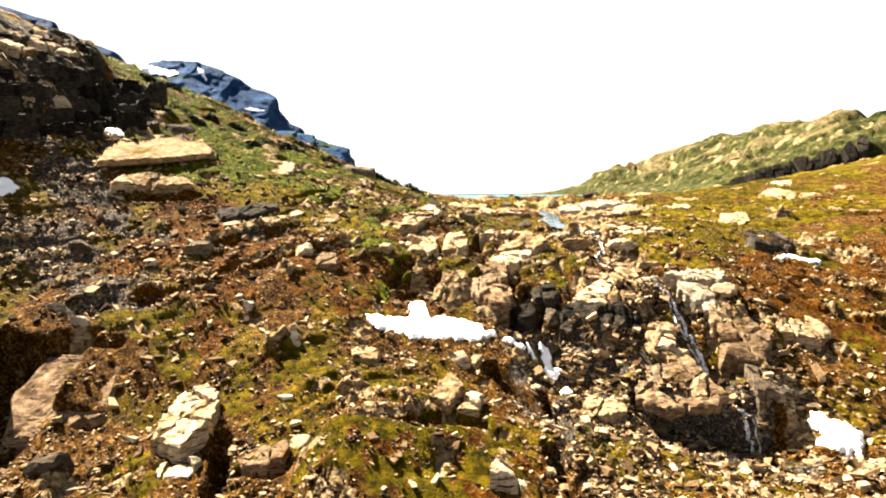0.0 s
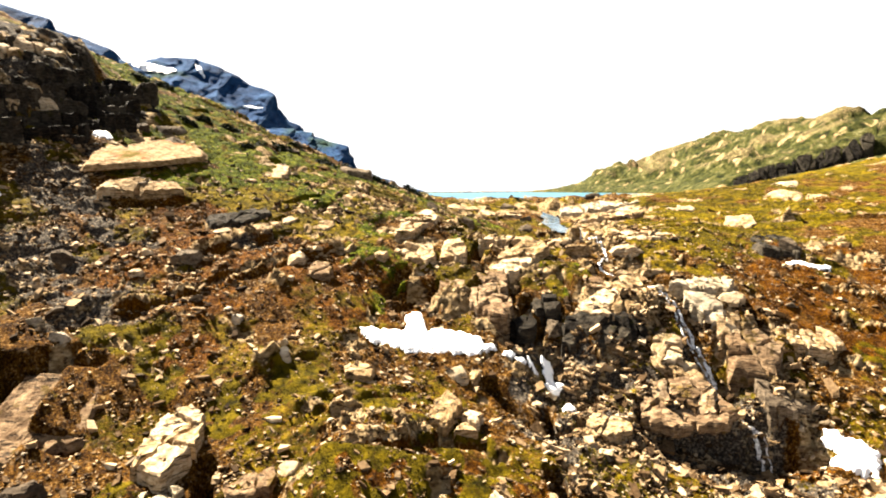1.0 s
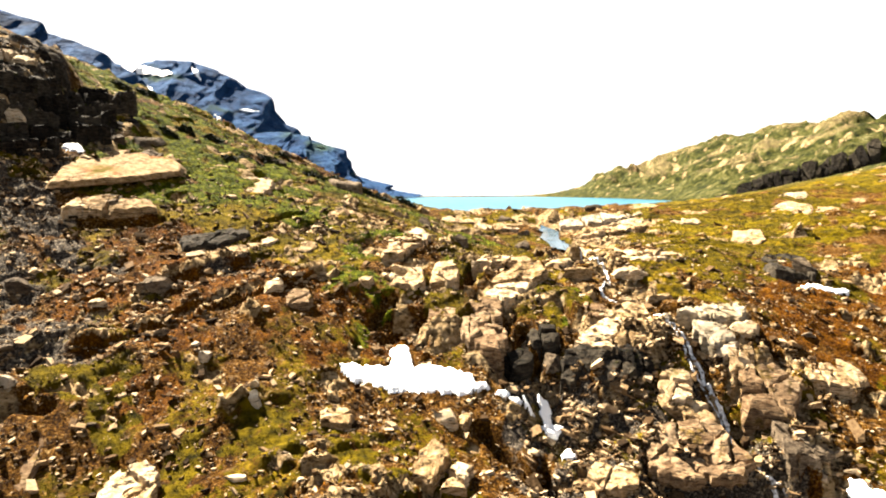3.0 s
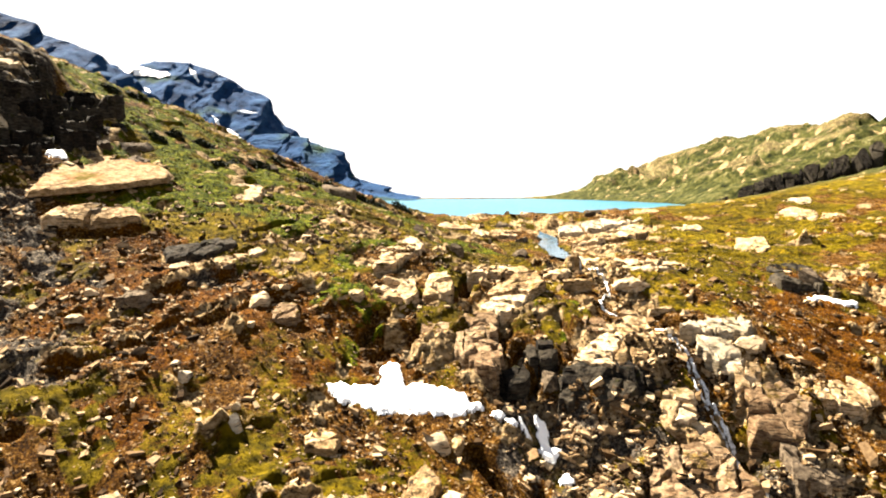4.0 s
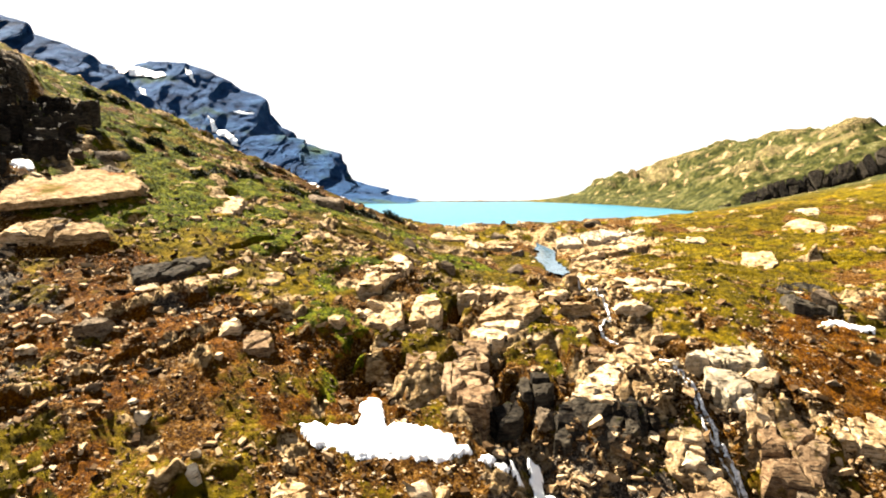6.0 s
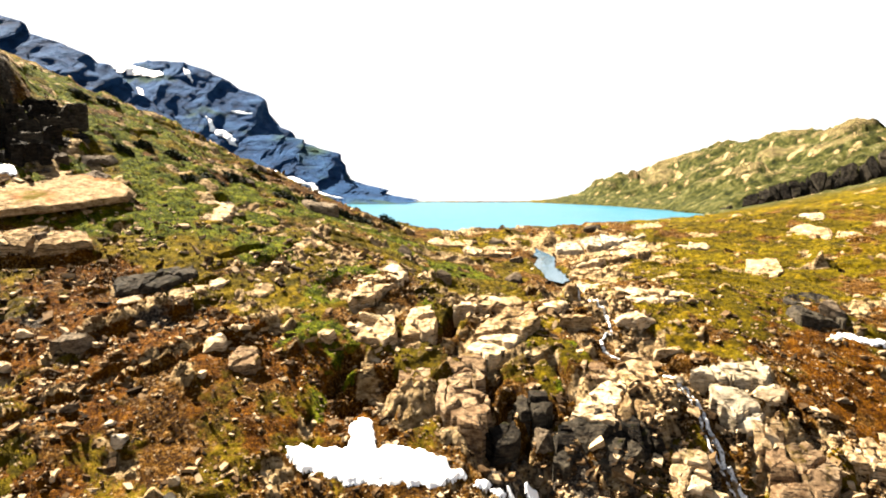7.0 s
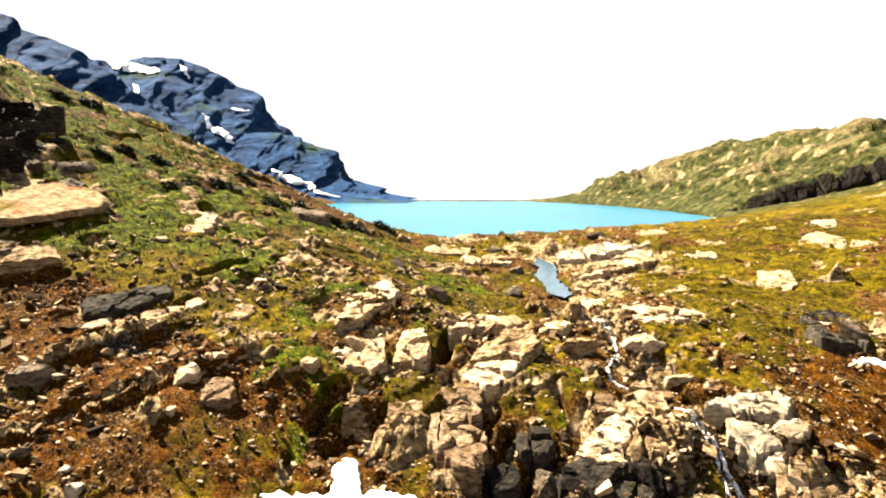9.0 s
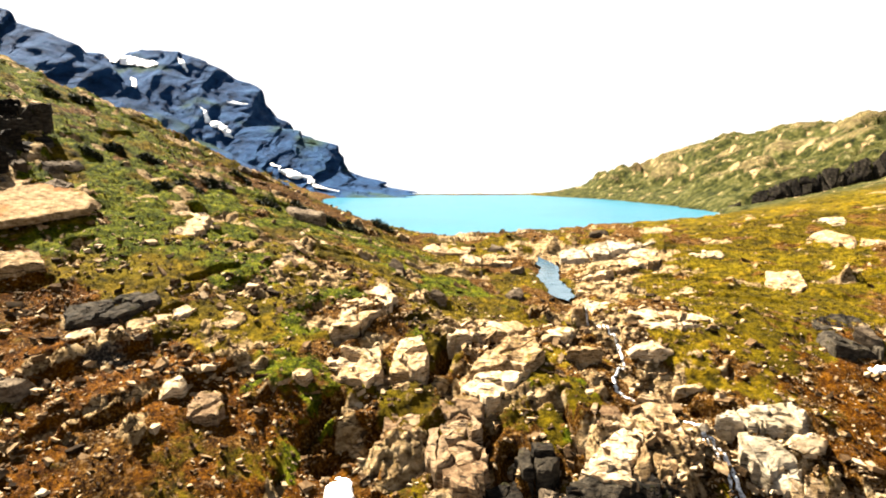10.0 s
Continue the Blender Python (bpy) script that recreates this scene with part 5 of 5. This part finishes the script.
boulder("rock_slab", -6.5, 64.2, 4.0, 2.2, 0.5, -13, 216, "flat pale gneiss slab lying in the turf", ROCK_PALE)
boulder("boulder", -11.7, 63.2, 2.7, 1.5, 1.0, -6, 217, "pale angular gneiss boulder bedded in the slope", ROCK_PALE)



# ---- low shrubs ----
LEAF = tuft_material("juniper_leaf", ((0.0, (0.006, 0.012, 0.003)), (0.5, (0.02, 0.032, 0.006)), (1.0, (0.07, 0.08, 0.012))))


def shrub(x, y, w, h, seed):
    """A low juniper cushion: short stems under a crown of many small leaves."""
    rng = np.random.default_rng(seed)
    base = thing("shrub", x, y, ground_z(x, y), "low dark green juniper cushion on the hillside", "shrub", "junipers on the hillside")
    n = 900
    a, r = rng.uniform(0, 2 * np.pi, n), np.sqrt(rng.uniform(0, 1, n))
    lump = 0.7 + 0.4 * soft_noise(2.2 * np.cos(a) + seed, 2.2 * np.sin(a), seed)
    px, py = 0.5 * w * r * lump * np.cos(a), 0.32 * w * r * lump * np.sin(a)
    gz = ground(x + px, y + py) - base.location.z
    pz = gz + h * (1 - r ** 2) ** 0.5 * rng.uniform(0.35, 1.05, n) * (0.75 + 0.35 * soft_noise(px + seed, py, seed + 2))
    c = np.stack((px, py, pz), -1)
    d = rng.normal(size=(n, 3, 3)) * 0.16 * (0.6 + 0.1 * w)
    part_mesh("crown", mesh_of("crown", (c[:, None] + d).reshape(-1, 3).tolist(), np.arange(3 * n).reshape(-1, 3).tolist(), LEAF), base)
    for k in range(3):
        v, f = hewn(seed + k, 0.16, 0.16, 0.8 * h, 2, 4, 2.0, 0.1)
        part_mesh("stem", mesh_of("stem", v.tolist(), f.tolist(), ROCK_BROWN), base).location = (0.2 * (k - 1) * w * 0.5, 0.03 * w * (k % 2), 0.3 * h)


for k, (x, y, w, h) in enumerate(((-42, 160, 7, 1.6), (-39, 167, 8, 1.8), (-45, 155, 5, 1.2), (-23, 174, 9, 2.0), (-17, 170, 8, 1.8), (-13, 180, 8, 1.6), (-80, 193, 8, 1.8),
                                  (-59, 166, 6, 1.4), (-53, 168, 7, 1.4), (-40, 186, 7, 1.5), (-84, 187, 7, 1.6), (-28, 165, 7, 1.5), (-60, 159, 5, 1.2), (-8, 198, 8, 1.5))):
    shrub(x, y, w, h, 60 + k)

# ---- loose stones ----
def scatter(count, seed, x0, x1, y0, y1):
    """Random places over the near slope, thinned where turf is thick."""
    rng = np.random.default_rng(seed)
    x, y = rng.uniform(x0, x1, count), y0 + (y1 - y0) * rng.uniform(0, 1, count) ** 1.35
    grass, rust, moss, rock, scree = covers(x, y)
    clump = ease(-0.35, 0.45, fbm(x, y, 8, 3, 91))
    chance = (0.25 + 0.9 * clump) * (1 - 0.6 * grass) * (0.75 + 0.6 * scree + 0.25 * rock) * (1 - 0.6 * ease(45, 60, x)) * (1 - 0.65 * moss)
    keep = (rng.uniform(0, 1.2, count) < chance) & (np.abs(x - 7) < 0.78 * y + 12)
    for sx, sy, rx, ry in SNOW_BEDS:
        keep &= np.hypot((x - sx) / (rx + 0.3), (y - sy) / (ry + 0.5)) > 1
    return rng, x[keep], y[keep]


STONE_MESHES = []
for k in range(14):
    v, f = hewn(900 + k, 1.0, 0.8, 0.55, 3, 15, 5.0, 0.03, 0, (0.5, 1.0))
    STONE_MESHES.append(mesh_of("stone", v.tolist(), f.tolist(), (ROCK_PALE, ROCK_PALE, ROCK_WHITE, ROCK_GREY, ROCK_BROWN)[k % 5]))
STONE_LABELS = ("pale angular stone lying loose on the slope", "pale angular stone lying loose on the slope", "whitish angular stone lying loose on the slope",
                "grey angular stone lying loose on the slope", "brown angular stone lying loose on the slope")
rng, sx, sy = scatter(620, 5, -58, 66, 62, 135)
sz = ground(sx, sy)
for k in range(min(280, len(sx))):
    size = float(np.clip(0.5 * np.exp(0.42 * rng.normal()), 0.3, 1.5)) * (1.0 if sy[k] < 100 else 1.25)
    which = int(rng.integers(14))
    ob = new("stone", STONE_MESHES[which])
    ob.matrix_world = pose(sx[k], sy[k], sz[k] + 0.16 * size, rng.uniform(-20, 20), rng.uniform(-20, 20), rng.uniform(0, 360)) @ Matrix.Diagonal((size * 1.2, size * 1.2, size * 1.2, 1))
    tagged(ob, STONE_LABELS[which % 5], "stone", "loose stones on the slope")


def heap(name, count, seed, box, small, large, label):
    """Countless small stones, as one mesh."""
    rng, x, y = scatter(count, seed, *box)
    z = ground(x, y)
    corners = np.array([(i, j, k) for i in (-0.5, 0.5) for j in (-0.5, 0.5) for k in (-0.5, 0.5)])
    f0 = np.array(((0, 1, 3, 2), (4, 6, 7, 5), (0, 4, 5, 1), (2, 3, 7, 6), (0, 2, 6, 4), (1, 5, 7, 3)))
    n = len(x)
    kinds = np.stack([(corners + rng.uniform(-0.24, 0.24, (8, 3))) * (1.1, 0.85, 0.6) for _ in range(40)])
    pick, turn = rng.integers(40, size=n), rng.uniform(0, 2 * np.pi, n)
    size = np.clip(small * np.exp(0.6 * rng.normal(size=n)), 0.4 * small, large) * (0.75 + y / 220)
    v = kinds[pick] * (size[:, None, None] * rng.uniform(0.6, 1.6, (n, 1, 3)) * (1, 1, 0.75))
    v[..., 2] += v[..., 0] * rng.normal(0, 0.3, (n, 1)) + v[..., 1] * rng.normal(0, 0.3, (n, 1))
    c, s = np.cos(turn)[:, None], np.sin(turn)[:, None]
    v = np.stack((v[..., 0] * c - v[..., 1] * s + x[:, None], v[..., 0] * s + v[..., 1] * c + y[:, None], v[..., 2] + (z + 0.14 * size)[:, None]), -1)
    faces = (f0[None] + (np.arange(n) * 8)[:, None, None]).reshape(-1, 4)
    me = bpy.data.meshes.new(name)
    me.vertices.add(n * 8)
    me.vertices.foreach_set("co", v.ravel())
    me.loops.add(faces.size)
    me.loops.foreach_set("vertex_index", faces.ravel().astype(np.int32))
    me.polygons.add(len(faces))
    me.polygons.foreach_set("loop_start", np.arange(0, faces.size, 4, dtype=np.int32))
    me.polygons.foreach_set("use_smooth", np.zeros(len(faces), bool))
    me.materials.append(STONES)
    me.update(calc_edges=True)
    tagged(new(name, me), label, "stones", kind="stuff")


heap("rubble", 90000, 21, (-75, 85, 52, 140), 0.16, 0.8, "scattered pale and brown stones over the slope")
heap("scree", 16000, 23, (12, 58, 62, 104), 0.24, 1.1, "broken angular stones in the gully below the falls")
heap("gravel", 14000, 22, (-110, 110, 90, 215), 0.2, 0.8, "small pale stones in the turf below the lake")


# ---- turf and heath ----
def tufts(name, count, seed, choose, low, high, material, label, box):
    rng = np.random.default_rng(seed)
    x, y = rng.uniform(box[0], box[1], count), box[2] + (box[3] - box[2]) * rng.uniform(0, 1, count) ** 1.3
    c = covers(x, y)
    keep = (rng.uniform(0.1, 1, count) < choose(*c)) & (np.abs(x - 7) < 0.78 * y + 12)
    x, y = x[keep], y[keep]
    z = ground(x, y)
    n, blades = len(x), 5
    h = rng.uniform(low, high, n) * (0.8 + y / 250)
    a = rng.uniform(0, 2 * np.pi, (n, blades))
    r = h[:, None] * rng.uniform(0.25, 0.75, (n, blades))
    ca, sa = np.cos(a), np.sin(a)
    w = 0.12 * h[:, None]
    bx, by, bz = x[:, None], y[:, None], (z - 0.05)[:, None] + 0 * a
    tip = np.stack((bx + r * ca, by + r * sa, bz + h[:, None] * rng.uniform(0.6, 1.1, (n, blades))), -1)
    p = np.stack((bx + 0.3 * r * ca - w * sa, by + 0.3 * r * sa + w * ca, bz), -1)
    q = np.stack((bx + 0.3 * r * ca + w * sa, by + 0.3 * r * sa - w * ca, bz), -1)
    co = np.stack((p, q, tip), 2).reshape(-1, 3)
    me = bpy.data.meshes.new(name)
    me.vertices.add(len(co))
    me.vertices.foreach_set("co", co.ravel())
    me.loops.add(len(co))
    me.loops.foreach_set("vertex_index", np.arange(len(co), dtype=np.int32))
    me.polygons.add(len(co) // 3)
    me.polygons.foreach_set("loop_start", np.arange(0, len(co), 3, dtype=np.int32))
    me.materials.append(material)
    me.update(calc_edges=True)
    tagged(new(name, me), label, "grass", kind="stuff")


TURF = tuft_material("turf_blades", ((0.0, (0.022, 0.022, 0.001)), (0.4, (0.085, 0.068, 0.0015)), (0.8, (0.142, 0.11, 0.004)), (1.0, (0.25, 0.19, 0.035))))
HEATH = tuft_material("heath_stalks", ((0.0, (0.016, 0.006, 0.002)), (0.4, (0.065, 0.026, 0.007)), (0.8, (0.15, 0.078, 0.022)), (1.0, (0.34, 0.24, 0.11))))
tufts("grass", 90000, 31, lambda g, r, m, k, s: np.maximum(g, m) * (1 - 0.8 * k), 0.14, 0.32, TURF, "olive and straw-coloured alpine grass", (-110, 110, 58, 215))
tufts("heath", 70000, 32, lambda g, r, m, k, s: (0.35 + 0.65 * r) * (1 - g) * (1 - k) * (1 - 0.7 * s), 0.12, 0.28, HEATH, "russet and brown heath stalks", (-75, 85, 58, 150))
